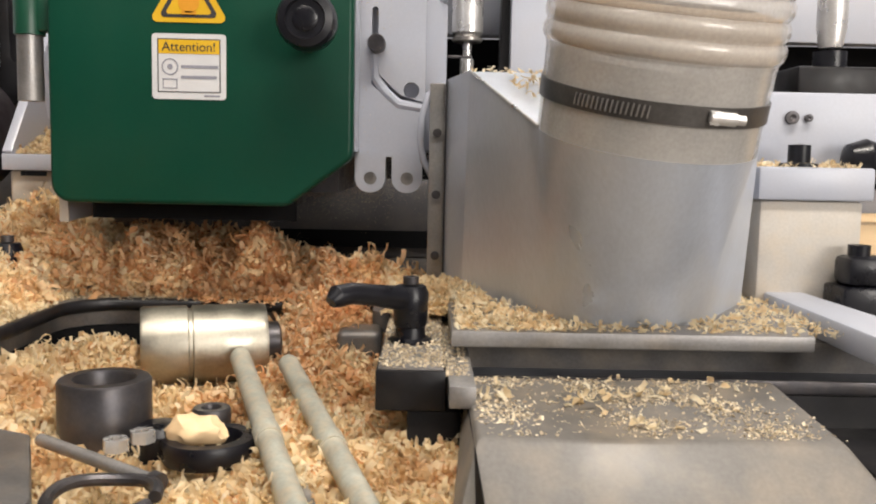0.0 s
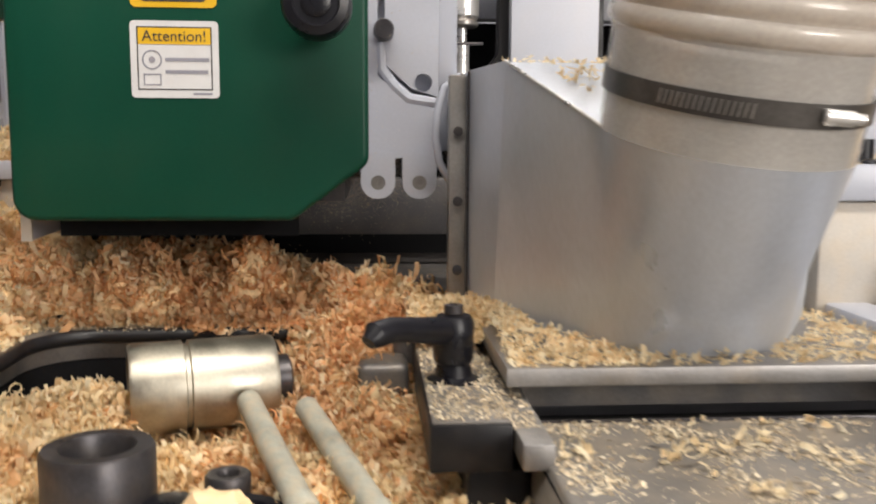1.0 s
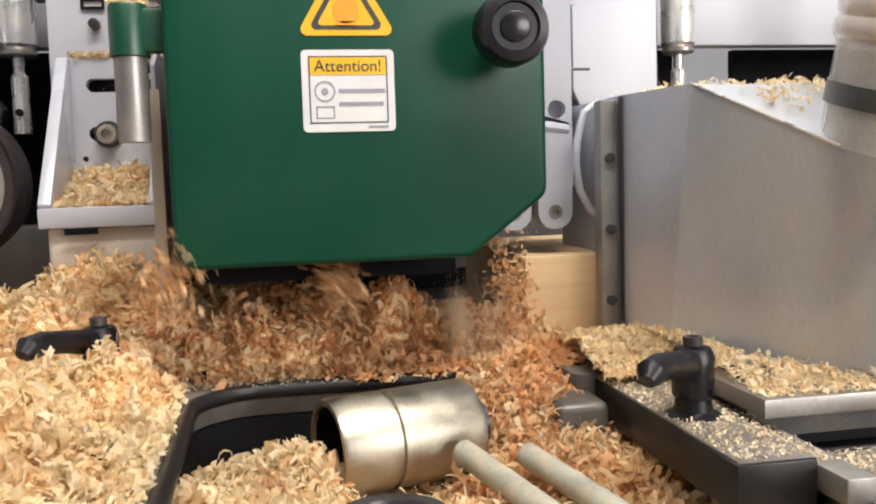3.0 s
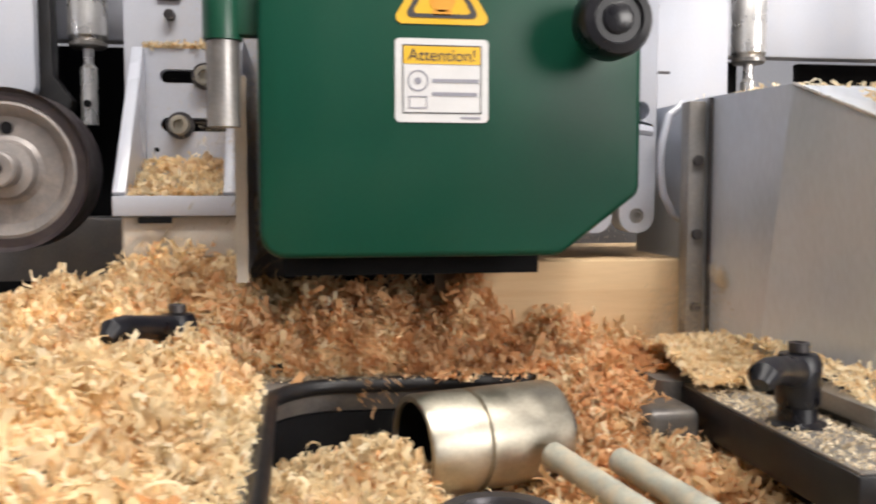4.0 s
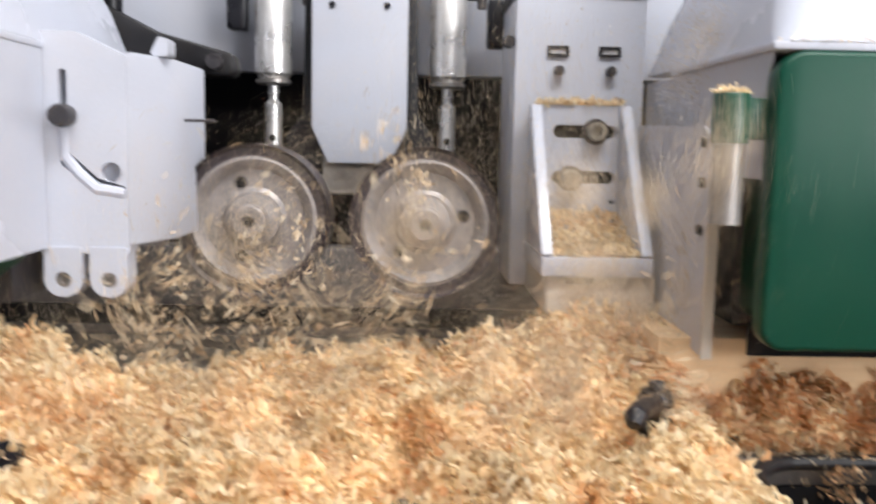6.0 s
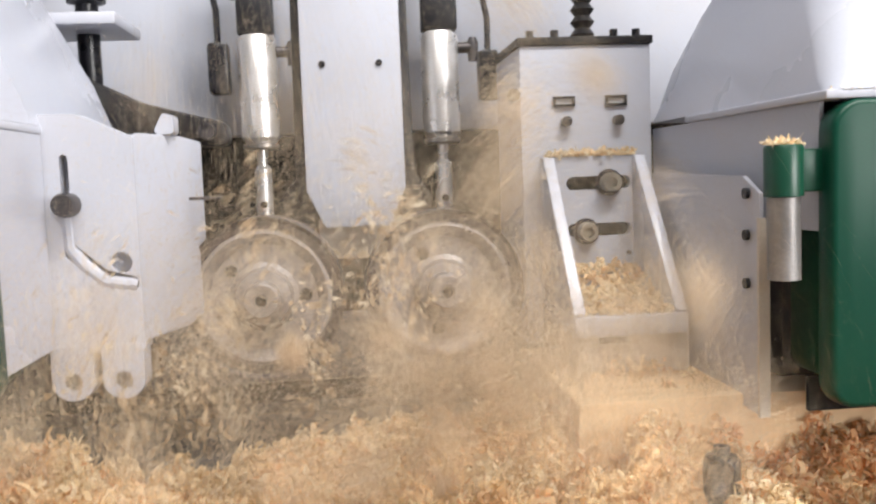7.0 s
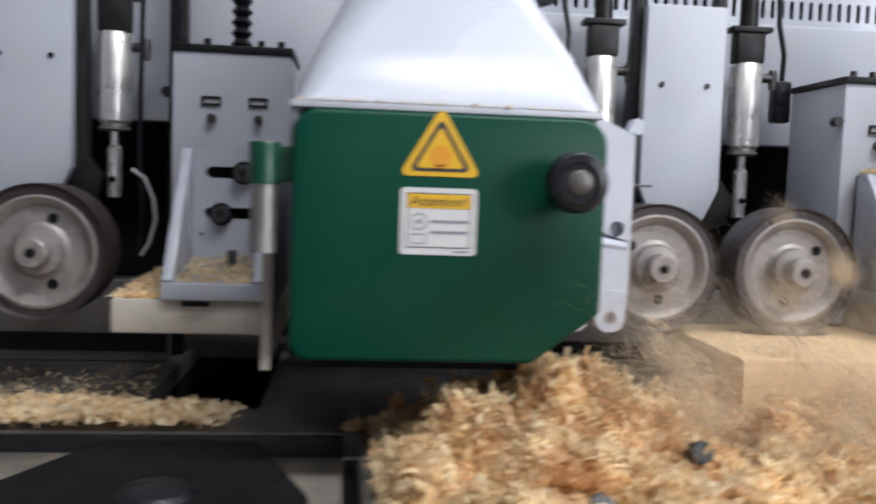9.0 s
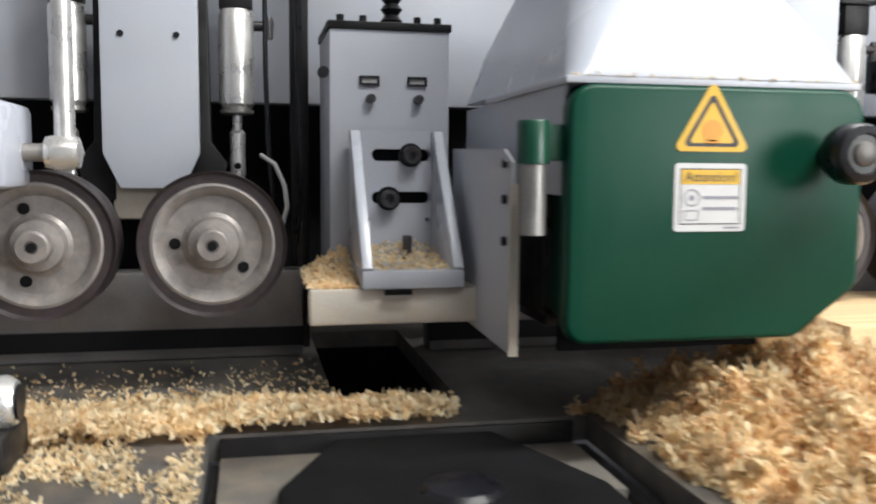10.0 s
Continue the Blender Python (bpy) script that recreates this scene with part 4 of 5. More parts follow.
collar = thing("shaft_collar", 0.186, -0.208, -0.086, "flat black shaft collar with chips inside", "shaft collar")
part("collar_ring", lathe([(0.019, 0.0), (0.0275, 0.0), (0.0285, 0.002), (0.0285, 0.012), (0.0275, 0.014), (0.02, 0.014), (0.019, 0.012), (0.019, 0.0)], "z", (0, 0, 0), 40), BLACK, collar)

pipes = [((0.176, -0.068, -0.055), (0.272, -0.362, -0.09)), ((0.214, -0.075, -0.058), (0.312, -0.36, -0.094))]
for a, b in pipes:
    mid = tuple((p + q) / 2 for p, q in zip(a, b))
    p = thing("steel_pipe", *a, "dusty grey-green steel pipe among shavings", "pipe", "pipes in the pocket")
    rel = tuple(q - s for q, s in zip(b, a))
    half = tuple(v * 0.45 for v in rel)
    part("pipe_tube", tube([(0, 0, 0), half, rel], 0.0078, 16), TUBE, p)
    part("pipe_joint", tube([half, tuple(v * 0.5 for v in rel)], 0.0088, 16), TUBE, p)
for (ax, ay, az), (bx, by, bz), r in (((0.096, -0.236, -0.067), (0.176, -0.288, -0.071), 0.0038), ((0.235, -0.22, -0.086), (0.275, -0.33, -0.09), 0.006)):
    t = thing("loose_rod", ax, ay, az, "thin dull steel rod lying on shavings", "rod", "loose rods")
    part("shank", tube([(0, 0, 0), (bx - ax, by - ay, bz - az)], r, 12), STEEL_DULL, t)
    part("tip", tube([(bx - ax, by - ay, bz - az), ((bx - ax) * 1.06, (by - ay) * 1.06, (bz - az) * 1.06)], r * 1.5, 12), STEEL_DARK, t)
for nx, ny in ((0.152, -0.228), (0.142, -0.244)):
    nut = thing("hex_nut", nx, ny, -0.07, "small bright hexagon nut among shavings", "nut", "loose nuts")
    part("nut_body", plate_with_holes(circle(0, 0, 0.0075, 6), [circle(0, 0, 0.004, 12)], 0.0, 0.007, "xy"), STEEL, nut)
ringy = thing("wire_ring", 0.158, -0.31, -0.071, "dark round snap ring lying on shavings", "ring")
part("ring_wire", tube([(0.026 * math.cos(a), 0.026 * math.sin(a), 0.001 * math.sin(3 * a)) for a in (2 * math.pi * k / 36 * 0.95 for k in range(37))], 0.0035, 10), STEEL_DARK, ringy)

slug = thing("rubber_plug", 0.154, -0.2, -0.09, "black rubber plug lying beside the steel sleeve", "plug")
part("plug_body", lathe([(0, 0.0), (0.014, 0.0), (0.0165, 0.004), (0.0165, 0.018), (0.013, 0.0225), (0, 0.024)], "z", (0, 0, 0), 24), BLACK, slug)
small_ring = thing("small_collar", 0.178, -0.168, -0.078, "small dark collar half sunk in shavings", "shaft collar")
part("collar_ring", lathe([(0.006, 0.0), (0.0115, 0.0), (0.0125, 0.0015), (0.0125, 0.011), (0.0115, 0.0125), (0.0068, 0.0125), (0.006, 0.011), (0.006, 0.0)], "z", (0, 0, 0), 28), STEEL_DARK, small_ring)
chunk = thing("wood_offcut", 0.178, -0.212, -0.078, "pale broken wood offcut resting in the collar", "offcut")
nugget = bmesh.new()
bmesh.ops.create_icosphere(nugget, subdivisions=3, radius=1.0)
for v in nugget.verts:
    k = 1 + 0.45 * noise.noise(v.co * 1.6 + Vector((3, 1, 5)))
    v.co = Vector((v.co.x * 0.017 * k, v.co.y * 0.011 * k, v.co.z * 0.0105 * k + 0.01))
part("offcut_body", nugget, WOOD, chunk)
slab_ob = thing("steel_block", 0.012, -0.40, -0.09, "worn grey steel block lying in the pocket", "block")
part("block_body", slab(rounded_polygon([(0.0, 0.15), (0.068, 0.148), (0.09, 0.138), (0.13, 0.047), (0.135, 0.002), (0.0, 0.002)], 0.004, 3), 0.0, 0.035, "xy", 0.002), BED, slab_ob)

# ---------------------------------------------------------------- dark box in the second opening
house = thing("cutter_housing", -0.855, -0.14, -0.14, "black lower cutter housing in the bed opening", "cutter housing")
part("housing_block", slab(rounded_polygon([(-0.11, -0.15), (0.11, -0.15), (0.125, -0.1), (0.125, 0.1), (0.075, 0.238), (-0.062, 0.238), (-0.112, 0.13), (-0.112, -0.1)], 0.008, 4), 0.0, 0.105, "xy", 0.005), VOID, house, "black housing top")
for cx0, cx1 in ((-0.1635, -0.156), (0.15, 0.1635)):
    part("side_cheek", box(cx0, cx1, -0.21, 0.2445, -0.1, 0.086, 0.002), BLACK_CAST, house)
part("rear_cheek", box(-0.1555, 0.1495, 0.24, 0.2465, -0.1, 0.1075, 0.001), BLACK_CAST, house, "black back wall of the opening")
part("shelf", box(-0.1555, -0.05, 0.115, 0.2395, 0.0, 0.093, 0.002), LEDGE, house, "grey shelf in the corner of the opening")
part("shelf", box(0.06, 0.1495, 0.12, 0.2395, 0.0, 0.09, 0.002), LEDGE, house, "grey shelf in the corner of the opening")
part("shelf_step", box(-0.1555, -0.115, -0.19, 0.1145, 0.0, 0.055, 0.002), GREY_MID, house, "lower grey shelf strewn with chips")
part("spindle_boss", lathe([(0, 0.1052), (0.03, 0.1052), (0.026, 0.109), (0.012, 0.111), (0, 0.111)], "z", (0.015, 0.1, 0), 28), BLACK, house, "dark spindle boss")
# well floor, pit walls and pit floor are near-black for the shade below
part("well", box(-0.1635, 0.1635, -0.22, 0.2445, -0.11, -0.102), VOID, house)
pit = thing("cutter_pit", -0.849, 0.375, -0.12, "slot over the lower cutter, inside shade painted black", "cutter pit", kind="structure")
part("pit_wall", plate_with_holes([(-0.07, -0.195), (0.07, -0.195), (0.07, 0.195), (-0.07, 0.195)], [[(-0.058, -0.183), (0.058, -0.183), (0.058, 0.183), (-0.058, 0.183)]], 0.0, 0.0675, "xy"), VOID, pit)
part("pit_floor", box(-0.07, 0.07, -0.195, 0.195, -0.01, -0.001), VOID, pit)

# ---------------------------------------------------------------- infeed side, behind the dust hood
infeed = thing("infeed_bracket", 0.645, 0.055, BED_Z + 0.0005, "pale grey infeed bracket with dark bolt and chips", "bracket")
part("foot", box(-0.043, 0.046, -0.035, 0.036, 0.0, 0.099, 0.003), WARM, infeed)
part("cap_plate", box(-0.047, 0.053, -0.04, 0.036, 0.0995, 0.128, 0.003), GREY, infeed)
part("upright", box(-0.043, 0.16, 0.012, 0.036, 0.1285, 0.195, 0.004), GREY, infeed)
part("bolt", lathe([(0, 0.1282), (0.016, 0.1282), (0.016, 0.131), (0.0095, 0.132), (0.0095, 0.147), (0, 0.148)], "z", (-0.006, -0.02, 0), 18), BLACK, infeed, "black hexagon bolt")
part("clamp_ball", lathe([(0, -0.02), (0.014, -0.015), (0.019, 0), (0.014, 0.015), (0, 0.02)], "x", (0.055, -0.012, 0.135), 20), BLACK, infeed, "black round knob")
for x, r in ((-0.002, 0.006), (0.013, 0.0035)):
    part("screw", lathe([(0, 0), (r, 0), (r, 0.004), (r * 0.5, 0.0042), (0, 0.002)], "y", (x, 0.0115, 0.172), 14), STEEL_DARK, infeed)
valve = thing("valve_block", 0.82, 0.37, 0.17, "black valve block with bright air cylinder", "valve")
part("valve_body", box(-0.06, 0.05, -0.03, 0.05, 0.0, 0.05, 0.004), BLACK_CAST, valve)
part("valve_cap", lathe([(0, 0.05), (0.02, 0.05), (0.02, 0.07), (0, 0.072)], "z", (-0.01, 0, 0), 18), BLACK, valve)
part("ram", lathe([(0, 0.075), (0.014, 0.075), (0.018, 0.1), (0.018, 0.3), (0, 0.3)], "z", (-0.01, 0.0, 0), 24), STEEL, valve, "bright ram")
guide = thing("guide_rail", 0.63, -0.02, -0.0295, "light grey guide rail beside the dust hood", "guide rail")
part("rail", slab([(-0.02, 0.13), (0.012, 0.13), (0.03, -0.26), (-0.022, -0.16)], 0.0, 0.02, "xy", 0.003), GREY, guide)
part("rail_clamp", join(box(0.03, 0.09, 0.0, 0.04, 0.0, 0.03, 0.003), box(0.035, 0.08, 0.004, 0.036, 0.03, 0.055, 0.006), lathe([(0, 0.055), (0.009, 0.055), (0.009, 0.064), (0, 0.064)], "z", (0.05, 0.02, 0), 14)), BLACK, guide, "black clamp on the rail")

# ---------------------------------------------------------------- behind the second head
stem = thing("height_spindle", -0.535, 0.36, 0.2, "black height spindle with cranked linkage", "spindle")
part("shaft", lathe([(0, 0.09), (0.0105, 0.09), (0.0105, 0.19), (0.018, 0.192), (0.018, 0.3), (0, 0.3)], "z", (0, 0, 0), 20), BLACK, stem)
part("crank", slab(rounded_polygon([(-0.028, 0.115), (0.0, 0.12), (0.05, 0.095), (0.125, 0.075), (0.13, 0.052), (0.04, 0.055), (-0.03, 0.08)], 0.008, 4), -0.025, 0.015, "xz", 0.003), BLACK_CAST, stem)
part("link_pin", lathe([(0, 0), (0.008, 0), (0.008, 0.012), (0, 0.013)], "y", (0.11, -0.025, 0.066), 16), STEEL_DARK, stem)
part("cross_plate", box(-0.11, 0.04, -0.06, 0.04, 0.162, 0.173, 0.002), GREY, stem, "pale grey cross plate")
part("ferrule", lathe([(0, 0.08), (0.009, 0.08), (0.009, 0.161), (0, 0.161)], "z", (-0.05, -0.02, 0), 14), BLACK, stem)
part("side_lever", slab(rounded_polygon([(0.018, 0.2), (0.06, 0.215), (0.06, 0.225), (0.018, 0.222)], 0.003, 3), -0.02, -0.008, "xz"), BLACK, stem)

for sx, sz in ((-0.135, 0.298), (-0.428, 0.312)):
    solenoid = thing("solenoid_plug", sx, 0.47, sz, "black solenoid plug hanging on its cable", "plug", "solenoid plugs")
    part("plug_body", box(-0.011, 0.011, -0.02, 0.005, 0.0, 0.055, 0.004), BLACK, solenoid)
    part("cable", tube([(0, -0.01, 0.055), (0.0, -0.012, 0.09), (-0.008, -0.01, 0.13), (-0.006, 0.0, 0.2)], 0.0035, 10), BLACK, solenoid)
outblock = thing("outfeed_block", -1.2, 0.16, 0.17, "white outfeed block with bright ball joint", "block")
part("block", box(-0.08, 0.02, 0.0, 0.1, 0.0, 0.075, 0.008), WHITE, outblock)
part("joint", lathe([(0, -0.01), (0.014, -0.006), (0.017, 0.008), (0.014, 0.022), (0, 0.026)], "x", (0.045, 0.06, 0.032), 22), STEEL, outblock, "bright steel ball joint")
part("joint_rod", lathe([(0, 0.04), (0.009, 0.04), (0.009, 0.25), (0, 0.25)], "z", (0.055, 0.06, 0), 18), STEEL, outblock, "bright rod")
part("joint_neck", lathe([(0, 0.0), (0.008, 0.0), (0.008, 0.03), (0, 0.03)], "x", (0.018, 0.06, 0.032), 14), STEEL_DULL, outblock)
for cx, cy in ((-0.965, 0.44), (-0.93, 0.46)):
    cab = thing("air_line", cx, cy, 0.1, "thin black air line running up behind wheels", "air line", "air lines")
    part("line", tube([(0, 0, 0), (0.006, -0.01, 0.06), (0.002, -0.01, 0.12), (0, 0.0, 0.2), (0, 0.01, 0.34)], 0.003, 10), BLACK, cab)

post = thing("black_post", -0.925, 0.47, -0.03, "black upright profile behind the feed wheels", "post")
part("profile", box(-0.011, 0.011, -0.008, 0.012, 0.0, 0.54, 0.002), BLACK_CAST, post)
part("rib", box(-0.003, 0.003, -0.011, -0.0085, 0.0, 0.54), BLACK, post)
hoop = thing("air_hose_loop", -0.972, 0.43, 0.1, "pale thin air hose bent beside a cylinder", "air hose")
part("hose_bend", tube([(0, 0, 0.105), (0.016, -0.004, 0.095), (0.027, -0.006, 0.07), (0.03, -0.006, 0.045), (0.022, -0.004, 0.015), (0.012, 0, 0.0)], 0.0028, 10), STICKER, hoop)
clampy = thing("bed_clamp", -1.165, 0.06, BED_Z, "bright and black clamp standing on the bed", "clamp")
part("clamp_base", box(-0.03, 0.012, -0.04, 0.03, 0.0, 0.03, 0.004), BLACK_CAST, clampy)
part("clamp_nose", join(lathe([(0, -0.03), (0.017, -0.03), (0.02, -0.024), (0.02, 0.012), (0.016, 0.018), (0, 0.018)], "x", (-0.006, 0.0, 0.047), 24)), STEEL, clampy, "bright rounded clamp nose")
part("clamp_face", lathe([(0, 0.0182), (0.0135, 0.0182), (0.0135, 0.0205), (0, 0.0205)], "x", (-0.006, 0.0, 0.047), 20), BLACK, clampy)

# ---------------------------------------------------------------- board being machined
board = thing("softwood_board", 0, 0.095, BED_Z + 0.001, "pale planed softwood board feeding under the cutters", "board")
part("timber", box(0.0, 1.6, 0.0, 0.22, 0.0, 0.0745, 0.0012), WOOD, board)


# ---------------------------------------------------------------- shavings
rng = np.random.default_rng(7)


def lump(x, y, s, seed):
    return noise.noise(Vector((x * s + seed, y * s - seed, seed * 0.7)))


def ramp(v, a, b):
    return max(0.0, min(1.0, (v - a) / (b - a)))


def pile_height(x, y):
    """Top of the shavings on the bed, in metres."""
    z = BED_Z - 0.004
    # long heap left of the pocket
    z += 0.026 * ramp(x, -0.69, -0.6) * ramp(x, 0.006, -0.07) * ramp(y, 0.17 + 0.19 * ramp(x, -0.42, -0.26), 0.09 + 0.11 * ramp(x, -0.42, -0.26))
    # mound below the first cover, leaning on the board's path
    z += 0.050 * math.exp(-((x - 0.05) / (0.15 if x > 0.05 else 0.1)) ** 2) * ramp(y, 0.045, 0.10) * ramp(y, 0.30, 0.10)
    z += 0.052 * math.exp(-((x + 0.062) / 0.075) ** 2 - ((y - 0.19) / 0.06) ** 2) + 0.012 * math.exp(-((x + 0.06) / 0.07) ** 2 - ((y - 0.07) / 0.06) ** 2)
    z += 0.022 * math.exp(-((x - 0.22) / 0.08) ** 2) * ramp(y, 0.036, 0.085) * ramp(y, 0.2, 0.1)
    z += 0.008 * math.exp(-((x + 0.1) / 0.07) ** 2 - ((y + 0.05) / 0.09) ** 2)
    # heap at the second cover
    z += 0.048 * math.exp(-((x + 0.535) / 0.085) ** 2 - ((y - 0.045) / 0.085) ** 2)
    f = 1 if z > BED_Z + 0.004 else 0.2
    z += f * (0.012 * lump(x, y, 12, 1.3) + 0.03 * lump(x, y, 22, 4.1) + 0.02 * lump(x, y, 46, 2.2) + 0.008 * lump(x, y, 95, 7.2))
    return z


# first stands in for a half-buried black lever, fourth for a dark hole
for bx, by, lean_x in ((-0.2, -0.108, 62), (-0.228, -0.098, 35), (-0.45, -0.085, 70), (-0.536, -0.135, 40), (-0.024, -0.13, 20), (-0.066, -0.24, 50)):
    bb = thing("buried_bolt", bx, by, 0, "black bolt-like piece poking out of the shavings", "bolt", "buried bolts")
    bb.matrix_basis = pose(bx, by, pile_height(bx, by) + 0.002, lean_x, 10, 0)
    part("bolt_head", lathe([(0, 0.008), (0.0078, 0.008), (0.0088, 0.0068), (0.0088, -0.005), (0, -0.005)], "z", (0, 0, 0), 18), BLACK, bb)
    part("bolt_shank", lathe([(0, -0.03), (0.006, -0.03), (0.006, -0.0052), (0, -0.0052)], "z", (0, 0, 0), 14), STEEL_DARK, bb)


def pocket_height(x, y):
    z = -0.086 + 0.012 * lump(x, y, 16, 8.0) + 0.008 * lump(x, y, 40, 3.0)
    z += 0.05 * math.exp(-((x - 0.245) / 0.045) ** 2) * ramp(y, -0.12, 0.03)
    z += 0.024 * math.exp(-((x - 0.075) / 0.03) ** 2 - ((y + 0.06) / 0.05) ** 2)
    z -= 0.03 * ramp(y, -0.02, 0.03) * ramp(x, 0.2, 0.12)
    z += 0.03 * ramp(x, 0.12, 0.03) * ramp(y, -0.03, -0.09) + 0.034 * math.exp(-((x - 0.205) / 0.055) ** 2) * ramp(y, -0.05, 0.02)
    z += 0.012 * math.exp(-((x - 0.16) / 0.06) ** 2 - ((y + 0.12) / 0.03) ** 2)
    z -= 0.014 * math.exp(-((x - 0.185) / 0.035) ** 2 - ((y + 0.2) / 0.05) ** 2)
    z -= 0.012 * ramp(y, -0.2, -0.3)
    return z


def in_pocket(x, y):
    return 0.012 < x < 0.34 and -0.40 < y < 0.04 and not (x < 0.055 and y > -0.005 and (x - 0.058) ** 2 + (y + 0.005) ** 2 > 0.045 ** 2)


def over_pocket(x, y):
    return x > 0.006 and y < 0.034


def in_opening(x, y):
    return -1.015 < x < -0.695 and y < 0.102 or -0.905 < x < -0.79 and y > 0.19


def curls(places, length, width, lift, bend=(0.5, 4.0), tilt=1.0, seg=4, r=rng):
    """Vertices and faces of one curled strip per place."""
    n = len(places)
    L = length[0] + (length[1] - length[0]) * r.uniform(0, 1, n) ** 1.7
    W = width[0] + (width[1] - width[0]) * r.uniform(0, 1, n) ** 1.5
    B = r.uniform(*bend, n) * r.choice([-1, 1], n)
    tw = r.normal(0, 0.5, n)
    s = np.linspace(-0.5, 0.5, seg + 1)[None, :]
    ang = B[:, None] * s
    rad = (L / np.maximum(np.abs(B), 0.05))[:, None] * np.sign(B)[:, None]
    px = np.abs(rad) * np.sin(np.abs(ang)) * np.sign(s)
    pz = rad * (1 - np.cos(ang))
    wob = r.uniform(0.6, 1.0, (n, seg + 1))
    hw = W[:, None] * 0.5 * wob
    yy = np.sin(tw[:, None] * s * 2)
    verts = np.empty((n, seg + 1, 2, 3))
    for k, sg in ((0, -1), (1, 1)):
        verts[:, :, k, 0] = px
        verts[:, :, k, 1] = sg * hw
        verts[:, :, k, 2] = pz + sg * hw * yy
    az = r.uniform(0, 2 * np.pi, n)
    ti = r.normal(0, tilt, n)
    ro = r.normal(0, tilt, n)
    ca, sa, ct, st, cr, sr = np.cos(az), np.sin(az), np.cos(ti), np.sin(ti), np.cos(ro), np.sin(ro)
    Rz = np.zeros((n, 3, 3)); Rz[:, 0, 0] = ca; Rz[:, 0, 1] = -sa; Rz[:, 1, 0] = sa; Rz[:, 1, 1] = ca; Rz[:, 2, 2] = 1
    Ry = np.zeros((n, 3, 3)); Ry[:, 0, 0] = ct; Ry[:, 0, 2] = st; Ry[:, 1, 1] = 1; Ry[:, 2, 0] = -st; Ry[:, 2, 2] = ct
    Rx = np.zeros((n, 3, 3)); Rx[:, 0, 0] = 1; Rx[:, 1, 1] = cr; Rx[:, 1, 2] = -sr; Rx[:, 2, 1] = sr; Rx[:, 2, 2] = cr
    R = Rz @ Ry @ Rx
    v = np.einsum("nij,nskj->nski", R, verts) + np.asarray(places)[:, None, None, :]
    v[..., 2] += (r.uniform(*lift, n) * L)[:, None, None]
    v = v.reshape(-1, 3)
    base = (np.arange(n) * (seg + 1) * 2)[:, None, None]
    row = (np.arange(seg) * 2)[None, :, None]
    f = (base + row + np.array([0, 1, 3, 2])[None, None, :]).reshape(-1, 4)
    return v, f


def stuff(name, v, f, mat, label, category, kind="stuff", parent=None):
    me = bpy.data.meshes.new(name)
    me.vertices.add(len(v))
    me.vertices.foreach_set("co", np.asarray(v, dtype=np.float32).ravel())
    me.loops.add(f.size)
    me.loops.foreach_set("vertex_index", f.ravel().astype(np.int32))
    me.polygons.add(len(f))
    me.polygons.foreach_set("loop_start", (np.arange(len(f)) * 4).astype(np.int32))
    me.update(calc_edges=True)
    me.validate()
    me.polygons.foreach_set("use_smooth", np.ones(len(f), dtype=bool))
    me.materials.append(mat)
    ob = new(name, me)
    if parent:
        ob.parent = parent
        return ob
    return tagged(ob, label, category, kind=kind)


# lumpy bodies of the heaps
def heap(name, x0, x1, y0, y1, step, height, keep, mat, label):
    nx, ny = int((x1 - x0) / step) + 1, int((y1 - y0) / step) + 1
    bm = bmesh.new()
    grid = {}
    for i in range(nx):
        for j in range(ny):
            x, y = x0 + i * step, y0 + j * step
            if keep(x, y):
                grid[i, j] = bm.verts.new((x, y, height(x, y) - 0.003))
    for (i, j) in list(grid):
        q = [(i, j), (i + 1, j), (i + 1, j + 1), (i, j + 1)]
        if all(k in grid for k in q):
            bm.faces.new([grid[k] for k in q])
    lone = [v for v in bm.verts if not v.link_faces]
    bmesh.ops.delete(bm, geom=lone, context="VERTS")
    return tagged(part(name, bm, mat), label, "wood shavings", kind="stuff")


HEAP = material("packed_shavings", (0.74, 0.53, 0.3), rough=0.9, vary=0.35, scale=90, fine=500, bump=0.6)


def on_bed(x, y):
    return not over_pocket(x, y) and not in_opening(x, y) and not (x > 0.33) and pile_height(x, y) > BED_Z + 0.001


heap("shavings_heap", -0.72, 0.36, -0.41, 0.36, 0.006, pile_height, on_bed, HEAP, "heap of pale pine shavings covering the machine bed")
heap("pocket_shavings_heap", 0.010, 0.342, -0.402, 0.042, 0.006, pocket_height, lambda x, y: True, HEAP, "pale shavings filling the black pocket")


def scatter(n, x0, x1, y0, y1, height, keep, dens=lambda x, y: 1.0):
    out = []
    xs, ys, ks = rng.uniform(x0, x1, n), rng.uniform(y0, y1, n), rng.uniform(0, 1, n)
    for x, y, k in zip(xs, ys, ks):
        if k < dens(x, y) and keep(x, y):
            out.append((x, y, height(x, y)))
    return np.array(out)


# reddish tone below the covers also carries the shade and warm bounce there
def redness(x, y):
    return 0.72 * math.exp(-((x - 0.1) / 0.13) ** 2 - ((y - 0.09) / 0.06) ** 2) + 0.2 * math.exp(-((x + 0.6) / 0.05) ** 2 - ((y - 0.14) / 0.07) ** 2) + 0.05


